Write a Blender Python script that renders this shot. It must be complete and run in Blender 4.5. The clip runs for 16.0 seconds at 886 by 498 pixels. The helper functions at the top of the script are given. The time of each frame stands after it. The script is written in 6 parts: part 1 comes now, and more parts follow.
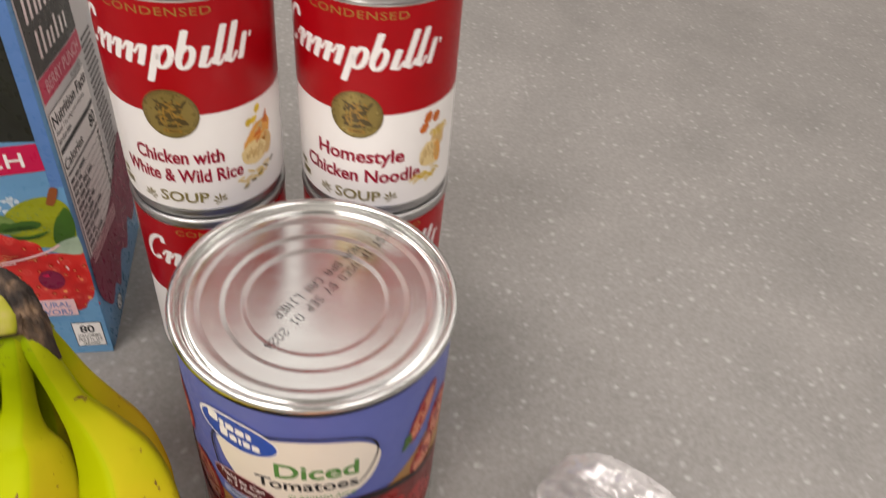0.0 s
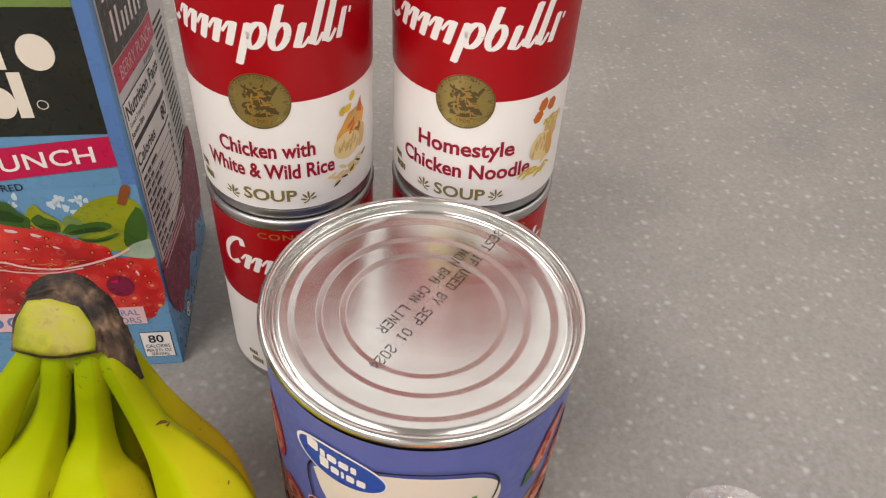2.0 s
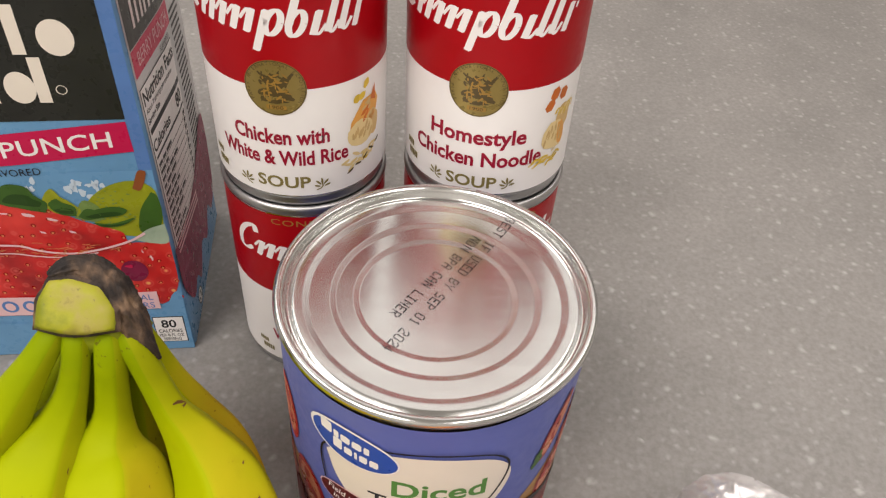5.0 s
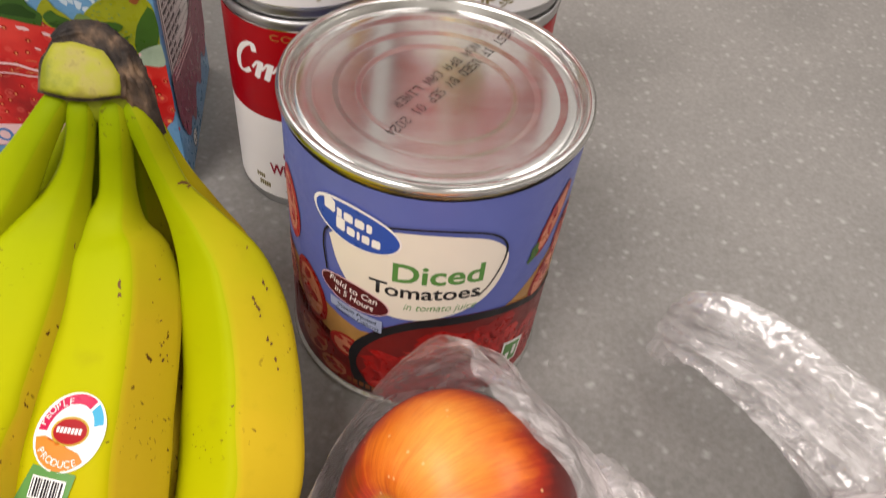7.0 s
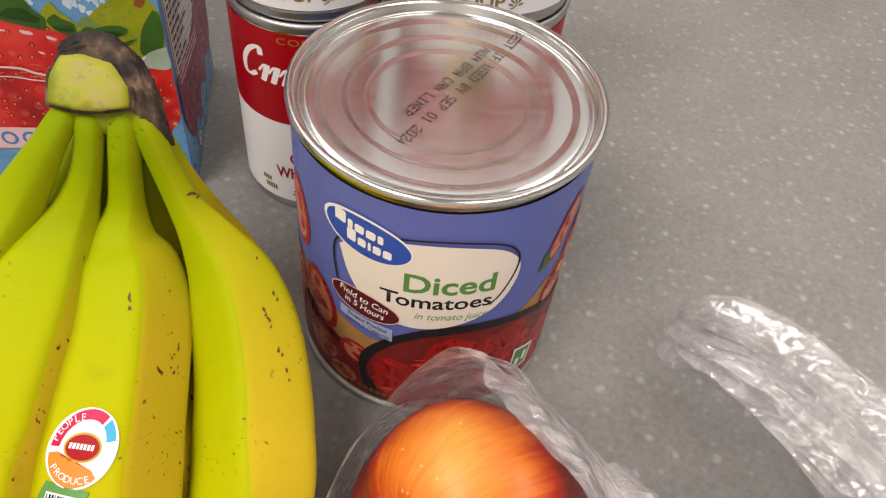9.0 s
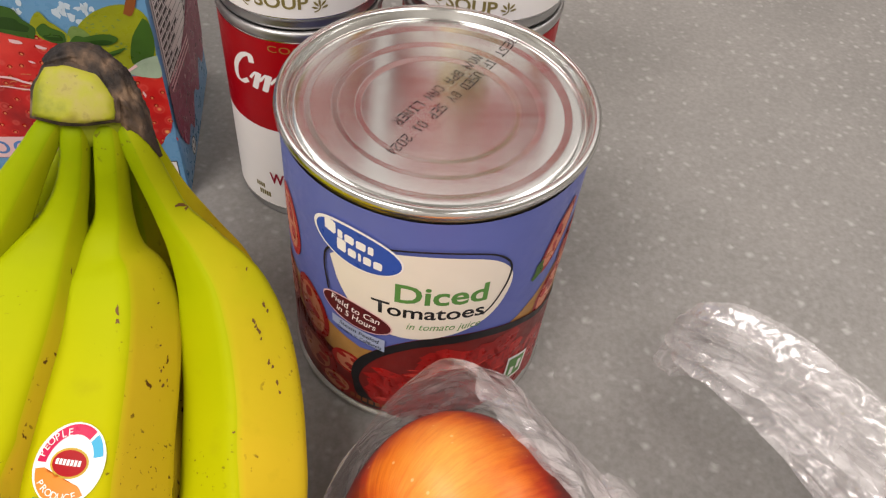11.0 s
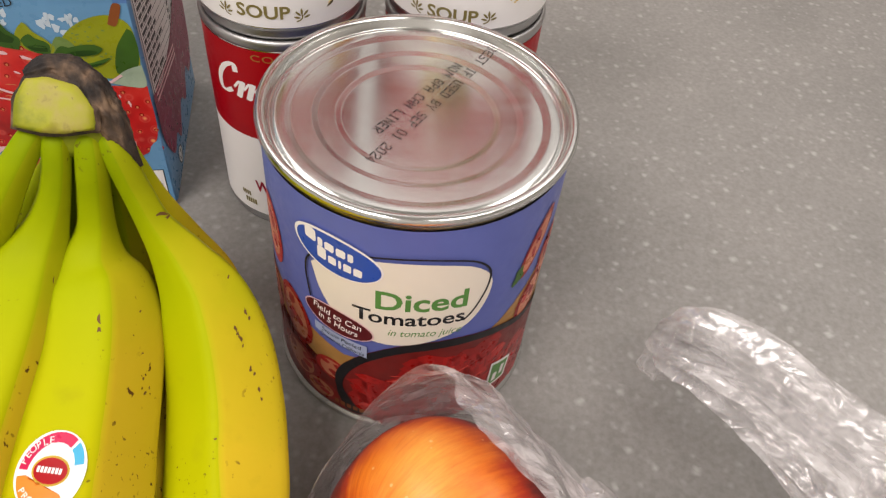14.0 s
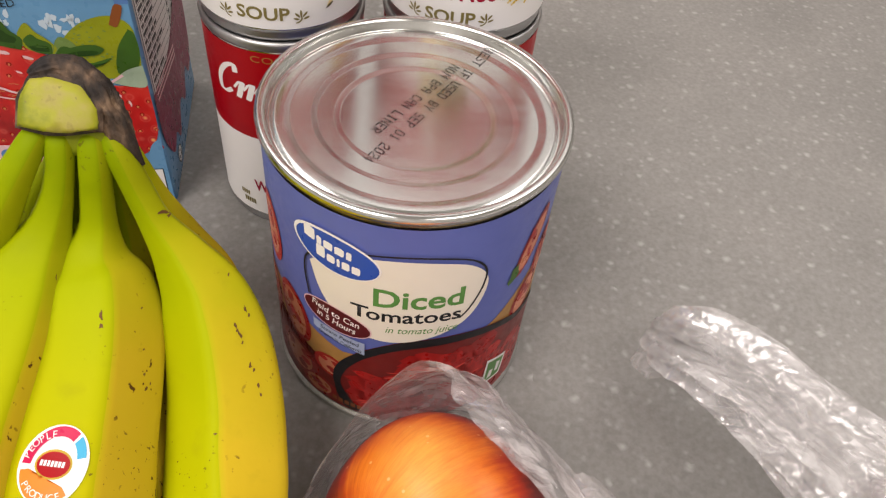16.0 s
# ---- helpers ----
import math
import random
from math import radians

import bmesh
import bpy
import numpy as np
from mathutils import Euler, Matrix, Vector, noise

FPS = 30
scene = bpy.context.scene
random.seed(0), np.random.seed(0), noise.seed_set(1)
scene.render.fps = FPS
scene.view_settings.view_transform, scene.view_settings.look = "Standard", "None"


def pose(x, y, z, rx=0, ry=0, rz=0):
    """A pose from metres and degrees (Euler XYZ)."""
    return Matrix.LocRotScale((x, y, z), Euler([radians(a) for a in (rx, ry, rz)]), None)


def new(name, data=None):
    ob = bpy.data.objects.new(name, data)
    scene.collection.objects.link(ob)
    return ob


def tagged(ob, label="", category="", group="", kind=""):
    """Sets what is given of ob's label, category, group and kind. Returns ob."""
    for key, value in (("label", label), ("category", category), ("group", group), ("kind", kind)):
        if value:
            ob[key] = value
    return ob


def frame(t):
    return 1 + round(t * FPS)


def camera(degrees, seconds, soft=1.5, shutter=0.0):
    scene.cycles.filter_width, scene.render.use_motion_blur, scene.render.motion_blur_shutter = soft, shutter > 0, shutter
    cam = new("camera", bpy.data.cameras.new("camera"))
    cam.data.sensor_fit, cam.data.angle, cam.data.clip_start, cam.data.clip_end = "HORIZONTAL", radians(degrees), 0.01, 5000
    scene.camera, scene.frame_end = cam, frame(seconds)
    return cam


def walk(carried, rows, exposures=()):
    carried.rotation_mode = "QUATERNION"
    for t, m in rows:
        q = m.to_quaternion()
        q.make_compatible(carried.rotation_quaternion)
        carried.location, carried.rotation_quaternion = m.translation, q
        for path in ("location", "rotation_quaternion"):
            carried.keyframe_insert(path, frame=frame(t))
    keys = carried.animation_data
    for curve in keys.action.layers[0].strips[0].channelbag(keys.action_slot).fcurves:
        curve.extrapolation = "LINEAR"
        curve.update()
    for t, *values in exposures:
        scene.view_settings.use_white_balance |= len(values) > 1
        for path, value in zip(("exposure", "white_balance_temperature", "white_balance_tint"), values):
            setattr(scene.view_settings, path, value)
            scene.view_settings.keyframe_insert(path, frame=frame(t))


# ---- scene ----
cam = camera(59.25, 16.0, soft=1.2, shutter=0.7)
ROWS = [
    (0.0, 0.0211, -0.1926, 0.3247, 46.46, -5.23, -1.72),
    (0.5, 0.0124, -0.1735, 0.3198, 47.35, -4.53, -0.34),
    (1.0, 0.0013, -0.1686, 0.3067, 47.11, -4.00, 0.08),
    (1.5, -0.0018, -0.1681, 0.2996, 46.81, -3.66, 0.22),
    (2.0, -0.0047, -0.1657, 0.2987, 46.45, -3.57, 0.24),
    (2.5, -0.0064, -0.1639, 0.2963, 46.17, -3.61, 0.29),
    (3.0, -0.0089, -0.1628, 0.2963, 46.04, -3.58, 0.35),
    (3.5, -0.0093, -0.1630, 0.2945, 45.89, -3.58, 0.55),
    (3.7, -0.0090, -0.1618, 0.2949, 45.77, -3.53, 0.70),
    (5.8, -0.0072, -0.1743, 0.3028, 46.13, -4.05, 0.76),
    (6.0, -0.0097, -0.1744, 0.3037, 45.90, -4.20, 0.77),
    (6.5, -0.0116, -0.1902, 0.2948, 45.29, -4.86, 0.81),
    (7.0, -0.0103, -0.2072, 0.2679, 41.85, -5.09, 0.43),
    (7.5, -0.0148, -0.2050, 0.2716, 40.65, -5.12, 0.32),
    (8.0, -0.0145, -0.2028, 0.2709, 40.52, -5.02, 0.32),
    (8.5, -0.0131, -0.1998, 0.2696, 40.68, -4.85, 0.33),
    (9.0, -0.0139, -0.2000, 0.2713, 40.73, -4.89, 0.32),
    (9.5, -0.0122, -0.1983, 0.2722, 40.71, -4.74, 0.40),
    (12.0, -0.0098, -0.1962, 0.2712, 40.97, -4.47, 0.00),
    (12.5, -0.0088, -0.1992, 0.2723, 41.05, -4.42, -0.00),
    (13.0, -0.0084, -0.2002, 0.2767, 41.16, -4.42, -0.10),
    (13.5, -0.0043, -0.2028, 0.2769, 41.34, -4.44, -0.22),
    (14.0, -0.0056, -0.1976, 0.2740, 41.26, -4.53, -0.26),
    (14.5, -0.0078, -0.1935, 0.2738, 40.95, -4.84, -0.26),
    (15.0, -0.0067, -0.1955, 0.2728, 41.18, -4.68, -0.22),
    (15.5, -0.0057, -0.1994, 0.2741, 41.25, -4.79, -0.27),
    (16.0, -0.0058, -0.2006, 0.2767, 41.27, -4.80, -0.29),
]
walk(cam, [(t, pose(x, y, z, rx, ry, rz)) for t, x, y, z, rx, ry, rz in ROWS])

# ---- light: a shop's ceiling with fluorescent panels over a checkout counter, plus one added fill ----
world = bpy.data.worlds.new("world")
scene.world = world
world.use_nodes = True
world.node_tree.nodes["Background"].inputs[0].default_value = (0.9, 0.95, 1.0, 1)
world.node_tree.nodes["Background"].inputs[1].default_value = 0.05
scene.view_settings.exposure = 0.0
CEIL = 2.0
# the last, wide dim one is added to whiten the lid's reflection
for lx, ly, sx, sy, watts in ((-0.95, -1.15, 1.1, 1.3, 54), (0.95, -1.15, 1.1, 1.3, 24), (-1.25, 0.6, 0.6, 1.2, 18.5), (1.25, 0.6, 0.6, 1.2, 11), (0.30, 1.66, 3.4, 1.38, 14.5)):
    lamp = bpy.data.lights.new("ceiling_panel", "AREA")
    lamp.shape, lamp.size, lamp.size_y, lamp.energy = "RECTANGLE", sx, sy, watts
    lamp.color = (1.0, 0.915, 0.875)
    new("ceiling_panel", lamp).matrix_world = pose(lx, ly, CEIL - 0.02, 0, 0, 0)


# ---- materials ----
def nodes_of(name):
    m = bpy.data.materials.new(name)
    m.use_nodes = True
    nt = m.node_tree
    return m, nt, nt.nodes["Principled BSDF"]


def link(nt, a, b):
    nt.links.new(a, b)


def add_node(nt, kind, **values):
    n = nt.nodes.new(kind)
    for k, v in values.items():
        n.inputs[k].default_value = v
    return n


def ramp(nt, fac, stops):
    n = nt.nodes.new("ShaderNodeValToRGB")
    els = n.color_ramp.elements
    while len(els) < len(stops):
        els.new(0.5)
    for e, (p, c) in zip(els, stops):
        e.position, e.color = p, (*c, 1) if len(c) == 3 else c
    link(nt, fac, n.inputs[0])
    return n.outputs[0]


def noise_tex(nt, scale, detail=4.0, coord="Object", stretch=None):
    tc = nt.nodes.new("ShaderNodeTexCoord")
    src = tc.outputs[coord]
    if stretch:
        mp = nt.nodes.new("ShaderNodeMapping")
        mp.inputs["Scale"].default_value = stretch
        link(nt, src, mp.inputs[0])
        src = mp.outputs[0]
    n = add_node(nt, "ShaderNodeTexNoise", Scale=scale, Detail=detail)
    link(nt, src, n.inputs["Vector"])
    return n.outputs["Fac"]


def mixc(nt, fac, a, b, blend="MIX"):
    n = nt.nodes.new("ShaderNodeMix")
    n.data_type, n.blend_type = "RGBA", blend
    for val, sock in ((fac, n.inputs[0]), (a, n.inputs[6]), (b, n.inputs[7])):
        if isinstance(val, (int, float)):
            sock.default_value = val
        elif isinstance(val, tuple):
            sock.default_value = (*val, 1) if len(val) == 3 else val
        else:
            link(nt, val, sock)
    return n.outputs[2]


def bump(nt, bsdf, fac, strength=0.2, dist=0.0005):
    n = add_node(nt, "ShaderNodeBump", Strength=strength, Distance=dist)
    link(nt, fac, n.inputs["Height"])
    link(nt, n.outputs[0], bsdf.inputs["Normal"])


def print_ink(name, color, rough=0.32, vary=0.12, metal=0.0, islands=0.0):
    """Printed paper or lacquer: a colour with faint mottling and a soft gloss."""
    m, nt, b = nodes_of(name)
    dark = tuple(c * (1 - vary) for c in color)
    col = mixc(nt, noise_tex(nt, 90, 5), dark, tuple(min(1, c * (1 + vary)) for c in color))
    if islands:
        g = nt.nodes.new("ShaderNodeNewGeometry")
        col = mixc(nt, ramp(nt, g.outputs["Random Per Island"], [(0, (0, 0, 0)), (1, (1, 1, 1))]), mixc(nt, 1.0, col, (1 - islands,) * 3, "MULTIPLY"), col)
    link(nt, col, b.inputs["Base Color"])
    link(nt, ramp(nt, noise_tex(nt, 300, 3), [(0.3, (rough - 0.06,) * 3), (0.7, (rough + 0.08,) * 3)]), b.inputs["Roughness"])
    b.inputs["Metallic"].default_value = metal
    b.inputs["Specular IOR Level"].default_value = 0.24
    bump(nt, b, noise_tex(nt, 220, 3), 0.05, 0.0003)
    return m


def tin(name, color=(0.78, 0.77, 0.75), rough=0.2, stretch=(1, 1, 1), rolled=0.0):
    m, nt, b = nodes_of(name)
    if rolled:
        way = nt.nodes.new("ShaderNodeCombineXYZ")
        way.inputs[1].default_value = 1.0
        b.inputs["Anisotropic"].default_value = rolled
        link(nt, way.outputs[0], b.inputs["Tangent"])
    b.inputs["Metallic"].default_value = 1.0
    link(nt, mixc(nt, noise_tex(nt, 60, 6, stretch=stretch), tuple(c * 0.9 for c in color), color), b.inputs["Base Color"])
    link(nt, ramp(nt, noise_tex(nt, 260, 5, stretch=stretch), [(0.3, (rough - 0.03,) * 3), (0.75, (rough + 0.04,) * 3)]), b.inputs["Roughness"])
    bump(nt, b, noise_tex(nt, 900, 3, stretch=stretch), 0.03, 0.0002)
    return m


def counter_material():
    """Grey solid-surface counter with pale quartz flecks."""
    m, nt, b = nodes_of("solid_surface")
    tc = nt.nodes.new("ShaderNodeTexCoord")
    base = mixc(nt, ramp(nt, noise_tex(nt, 14, 7), [(0.32, (0, 0, 0)), (0.68, (1, 1, 1))]), (0.232, 0.226, 0.214), (0.284, 0.275, 0.261))
    base = mixc(nt, ramp(nt, noise_tex(nt, 420, 5), [(0.35, (0, 0, 0)), (0.65, (1, 1, 1))]), mixc(nt, 1.0, base, (0.83, 0.83, 0.82), "MULTIPLY"), base)
    for scale, lo, hi, keep, tone, amount in ((118, 0.04, 0.27, 0.70, (0.48, 0.47, 0.46), 0.62), (170, 0.03, 0.30, 0.66, (0.43, 0.42, 0.41), 0.45), (260, 0.02, 0.36, 0.70, (0.40, 0.39, 0.38), 0.18), (120, 0.02, 0.34, 0.80, (0.15, 0.147, 0.14), 0.30)):
        mp = nt.nodes.new("ShaderNodeMapping")
        mp.inputs["Location"].default_value = (scale * 0.13, 0.7, 0)
        link(nt, tc.outputs["Object"], mp.inputs[0])
        warp = add_node(nt, "ShaderNodeTexNoise", Scale=160.0, Detail=2.0)
        link(nt, mp.outputs[0], warp.inputs["Vector"])
        vm = nt.nodes.new("ShaderNodeVectorMath")
        vm.operation = "MULTIPLY_ADD"
        link(nt, warp.outputs["Color"], vm.inputs[0])
        vm.inputs[1].default_value = (0.004, 0.004, 0.0)
        link(nt, mp.outputs[0], vm.inputs[2])
        v = nt.nodes.new("ShaderNodeTexVoronoi")
        v.voronoi_dimensions = "2D"
        v.inputs["Scale"].default_value = scale
        link(nt, vm.outputs[0], v.inputs["Vector"])
        spot = ramp(nt, v.outputs["Distance"], [(lo, (1, 1, 1)), (hi, (0, 0, 0))])
        sep = nt.nodes.new("ShaderNodeSeparateColor")
        link(nt, v.outputs["Color"], sep.inputs[0])
        on = ramp(nt, sep.outputs[0], [(keep, (0, 0, 0)), (min(1, keep + 0.25), (amount,) * 3)])
        base = mixc(nt, mixc(nt, 1.0, spot, on, "MULTIPLY"), base, tone)
    link(nt, base, b.inputs["Base Color"])
    link(nt, ramp(nt, noise_tex(nt, 30, 5), [(0.3, (0.34,) * 3), (0.7, (0.46,) * 3)]), b.inputs["Roughness"])
    bump(nt, b, noise_tex(nt, 700, 4), 0.05, 0.0003)
    return m


def film_material(name, haze=0.3, milk=(0.80, 0.785, 0.78), stretch=(1, 1, 1)):
    """Thin clear polythene: see-through, with a sharp gloss on its creases, a milky haze where it is doubled and crease
    highlights painted as haze lines.
    """
    m, nt, b = nodes_of(name)
    b.inputs["Base Color"].default_value = (*milk, 1)
    b.inputs["Roughness"].default_value = 0.16
    b.inputs["Specular IOR Level"].default_value = 1.0
    tc = nt.nodes.new("ShaderNodeTexCoord")
    warp = add_node(nt, "ShaderNodeTexNoise", Scale=45.0, Detail=2.0)
    link(nt, tc.outputs["Object"], warp.inputs["Vector"])
    vm = nt.nodes.new("ShaderNodeVectorMath")
    vm.operation = "MULTIPLY_ADD"
    link(nt, warp.outputs["Color"], vm.inputs[0])
    vm.inputs[1].default_value = (0.02, 0.02, 0.02)
    link(nt, tc.outputs["Object"], vm.inputs[2])
    turned = nt.nodes.new("ShaderNodeMapping")
    turned.inputs["Rotation"].default_value = (0, 0, radians(50))
    turned.inputs["Scale"].default_value = (0.35, 1.0, 1.0)
    link(nt, vm.outputs[0], turned.inputs[0])
    vor = nt.nodes.new("ShaderNodeTexVoronoi")
    vor.inputs["Scale"].default_value = 150.0
    link(nt, turned.outputs[0], vor.inputs["Vector"])
    bump(nt, b, vor.outputs["Distance"], 0.7, 0.0024)
    clear = nt.nodes.new("ShaderNodeBsdfTransparent")
    clear.inputs[0].default_value = (0.97, 0.965, 0.965, 1)
    gloss = add_node(nt, "ShaderNodeBsdfGlossy", Roughness=0.12)
    gloss.inputs["Color"].default_value = (1, 1, 1, 1)
    link(nt, b.inputs["Normal"].links[0].from_socket, gloss.inputs["Normal"])
    face = add_node(nt, "ShaderNodeLayerWeight", Blend=0.5)
    link(nt, b.inputs["Normal"].links[0].from_socket, face.inputs["Normal"])
    thin = nt.nodes.new("ShaderNodeMixShader")
    link(nt, ramp(nt, face.outputs["Facing"], [(0.0, (0.09,) * 3), (0.6, (0.17,) * 3), (1.0, (0.45,) * 3)]), thin.inputs[0])
    link(nt, clear.outputs[0], thin.inputs[1])
    link(nt, gloss.outputs[0], thin.inputs[2])
    mix = nt.nodes.new("ShaderNodeMixShader")
    body = ramp(nt, noise_tex(nt, 65, 6, stretch=stretch), [(0.36, (haze * 0.5,) * 3), (0.52, (haze,) * 3), (0.68, (min(1, haze * 1.9),) * 3)])
    # bright glints along creases, painted as extra haze on the cell edges
    for scale, amount in ((70.0, 0.12), (140.0, 0.12)):
        edge = nt.nodes.new("ShaderNodeTexVoronoi")
        edge.feature = "DISTANCE_TO_EDGE"
        edge.inputs["Scale"].default_value = scale
        link(nt, turned.outputs[0], edge.inputs["Vector"])
        crease_glint = mixc(nt, 1.0, ramp(nt, edge.outputs["Distance"], [(0.0, (amount,) * 3), (0.09, (0, 0, 0))]), ramp(nt, noise_tex(nt, 45, 2), [(0.42, (0, 0, 0)), (0.6, (1, 1, 1))]), "MULTIPLY")
        body = mixc(nt, 1.0, body, crease_glint, "ADD")
    link(nt, body, mix.inputs[0])
    link(nt, thin.outputs[0], mix.inputs[1])
    link(nt, b.outputs[0], mix.inputs[2])
    link(nt, mix.outputs[0], nt.nodes["Material Output"].inputs["Surface"])
    return m


def banana_material():
    """Peel that goes from green at the neck to yellow, with fine brown specks and an amber side, part ripeness, part
    painted bounce light.
    """
    m, nt, b = nodes_of("banana_peel")
    uv = nt.nodes.new("ShaderNodeUVMap")
    sep = nt.nodes.new("ShaderNodeSeparateXYZ")
    link(nt, uv.outputs[0], sep.inputs[0])
    add = nt.nodes.new("ShaderNodeMath")
    add.operation = "MULTIPLY_ADD"
    link(nt, noise_tex(nt, 28, 5), add.inputs[0])
    add.inputs[1].default_value = 0.3
    link(nt, sep.outputs[0], add.inputs[2])
    col = ramp(nt, add.outputs[0], [(0.16, (0.215, 0.295, 0.001)), (0.36, (0.35, 0.41, 0.001)), (0.72, (0.43, 0.43, 0.001)), (1.0, (0.47, 0.39, 0.001))])
    # amber right of the ridge: ripeness, with warm bounced light painted in
    ripe_bounce = mixc(nt, 1.0, ramp(nt, sep.outputs[1], [(0.0, (0.2,) * 3), (0.025, (1, 1, 1)), (0.26, (1, 1, 1)), (0.40, (0, 0, 0))]), ramp(nt, add.outputs[0], [(0.30, (0.15,) * 3), (0.60, (0.85,) * 3)]), "MULTIPLY")
    col = mixc(nt, ripe_bounce, col, (0.62, 0.43, 0.022))
    info = nt.nodes.new("ShaderNodeObjectInfo")
    col = mixc(nt, ramp(nt, info.outputs["Random"], [(0, (0, 0, 0)), (1, (0.55,) * 3)]), col, mixc(nt, 1.0, col, (0.97, 0.93, 0.9), "MULTIPLY"))
    speck = ramp(nt, noise_tex(nt, 620, 2), [(0.66, (0, 0, 0)), (0.70, (1, 1, 1))])
    zone = ramp(nt, noise_tex(nt, 34, 2), [(0.5, (0, 0, 0)), (0.62, (1, 1, 1))])
    col = mixc(nt, mixc(nt, 1.0, speck, zone, "MULTIPLY"), col, (0.09, 0.05, 0.015))
    patch = ramp(nt, noise_tex(nt, 330, 2), [(0.665, (0, 0, 0)), (0.70, (1, 1, 1))])
    patch = mixc(nt, 1.0, patch, ramp(nt, noise_tex(nt, 60, 2), [(0.50, (0, 0, 0)), (0.58, (1, 1, 1))]), "MULTIPLY")
    col = mixc(nt, mixc(nt, 1.0, patch, ramp(nt, ripe_bounce, [(0.3, (0, 0, 0)), (0.7, (1, 1, 1))]), "MULTIPLY"), col, (0.10, 0.045, 0.012))
    bruise = ramp(nt, noise_tex(nt, 75, 5), [(0.60, (0, 0, 0)), (0.80, (0.30,) * 3)])
    col = mixc(nt, bruise, col, (0.26, 0.22, 0.01))
    link(nt, col, b.inputs["Base Color"])
    b.inputs["Roughness"].default_value = 0.52
    b.inputs["Specular IOR Level"].default_value = 0.05
    b.inputs["Subsurface Weight"].default_value = 0.0
    bump(nt, b, noise_tex(nt, 260, 5), 0.12, 0.0006)
    return m


def apple_material():
    """Red apple with an orange-yellow cheek, streaks from stem to base and pale dots."""
    m, nt, b = nodes_of("apple_skin")
    uv = nt.nodes.new("ShaderNodeUVMap")
    mp = nt.nodes.new("ShaderNodeMapping")
    mp.inputs["Scale"].default_value = (60, 3.2, 1)
    link(nt, uv.outputs[0], mp.inputs[0])
    st = add_node(nt, "ShaderNodeTexNoise", Scale=1.0, Detail=6.0, Roughness=0.65)
    link(nt, mp.outputs[0], st.inputs["Vector"])
    tc = nt.nodes.new("ShaderNodeTexCoord")
    d = nt.nodes.new("ShaderNodeVectorMath")
    d.operation = "DISTANCE"
    link(nt, tc.outputs["Object"], d.inputs[0])
    d.inputs[1].default_value = CHEEK
    near = nt.nodes.new("ShaderNodeMath")
    near.operation = "MULTIPLY_ADD"
    link(nt, d.outputs["Value"], near.inputs[0])
    near.inputs[1].default_value = -23.0
    near.inputs[2].default_value = 0.88
    tot = nt.nodes.new("ShaderNodeMath")
    tot.operation = "MULTIPLY_ADD"
    link(nt, st.outputs["Fac"], tot.inputs[0])
    tot.inputs[1].default_value = 0.42
    link(nt, near.outputs[0], tot.inputs[2])
    blot = nt.nodes.new("ShaderNodeMath")
    blot.operation = "MULTIPLY_ADD"
    link(nt, noise_tex(nt, 60, 5), blot.inputs[0])
    blot.inputs[1].default_value = 0.5
    blot.inputs[2].default_value = -0.25
    tot2 = nt.nodes.new("ShaderNodeMath")
    link(nt, tot.outputs[0], tot2.inputs[0])
    link(nt, blot.outputs[0], tot2.inputs[1])
    col = ramp(nt, tot2.outputs[0], [(0.28, (0.15, 0.008, 0.006)), (0.46, (0.40, 0.030, 0.009)), (0.64, (0.68, 0.16, 0.016)), (0.98, (0.78, 0.34, 0.05))])
    fleck = add_node(nt, "ShaderNodeTexNoise", Scale=3.4, Detail=8.0, Roughness=0.75)
    link(nt, mp.outputs[0], fleck.inputs["Vector"])
    col = mixc(nt, ramp(nt, fleck.outputs["Fac"], [(0.36, (0.38,) * 3), (0.56, (0, 0, 0))]), col, mixc(nt, 1.0, col, (0.72, 0.42, 0.40), "MULTIPLY"))
    sep = nt.nodes.new("ShaderNodeSeparateXYZ")
    link(nt, uv.outputs[0], sep.inputs[0])
    col = mixc(nt, ramp(nt, sep.outputs[1], [(0.035, (1, 1, 1)), (0.10, (0, 0, 0))]), col, (0.48, 0.52, 0.06))
    v = nt.nodes.new("ShaderNodeTexVoronoi")
    v.inputs["Scale"].default_value = 190.0
    link(nt, tc.outputs["Object"], v.inputs["Vector"])
    col = mixc(nt, ramp(nt, v.outputs["Distance"], [(0.07, (0.6,) * 3), (0.12, (0, 0, 0))]), col, (0.82, 0.52, 0.25))
    link(nt, col, b.inputs["Base Color"])
    b.inputs["Roughness"].default_value = 0.36
    b.inputs["Coat Weight"].default_value = 0.10
    b.inputs["Coat Roughness"].default_value = 0.22
    bump(nt, b, noise_tex(nt, 45, 4), 0.12, 0.001)
    return m


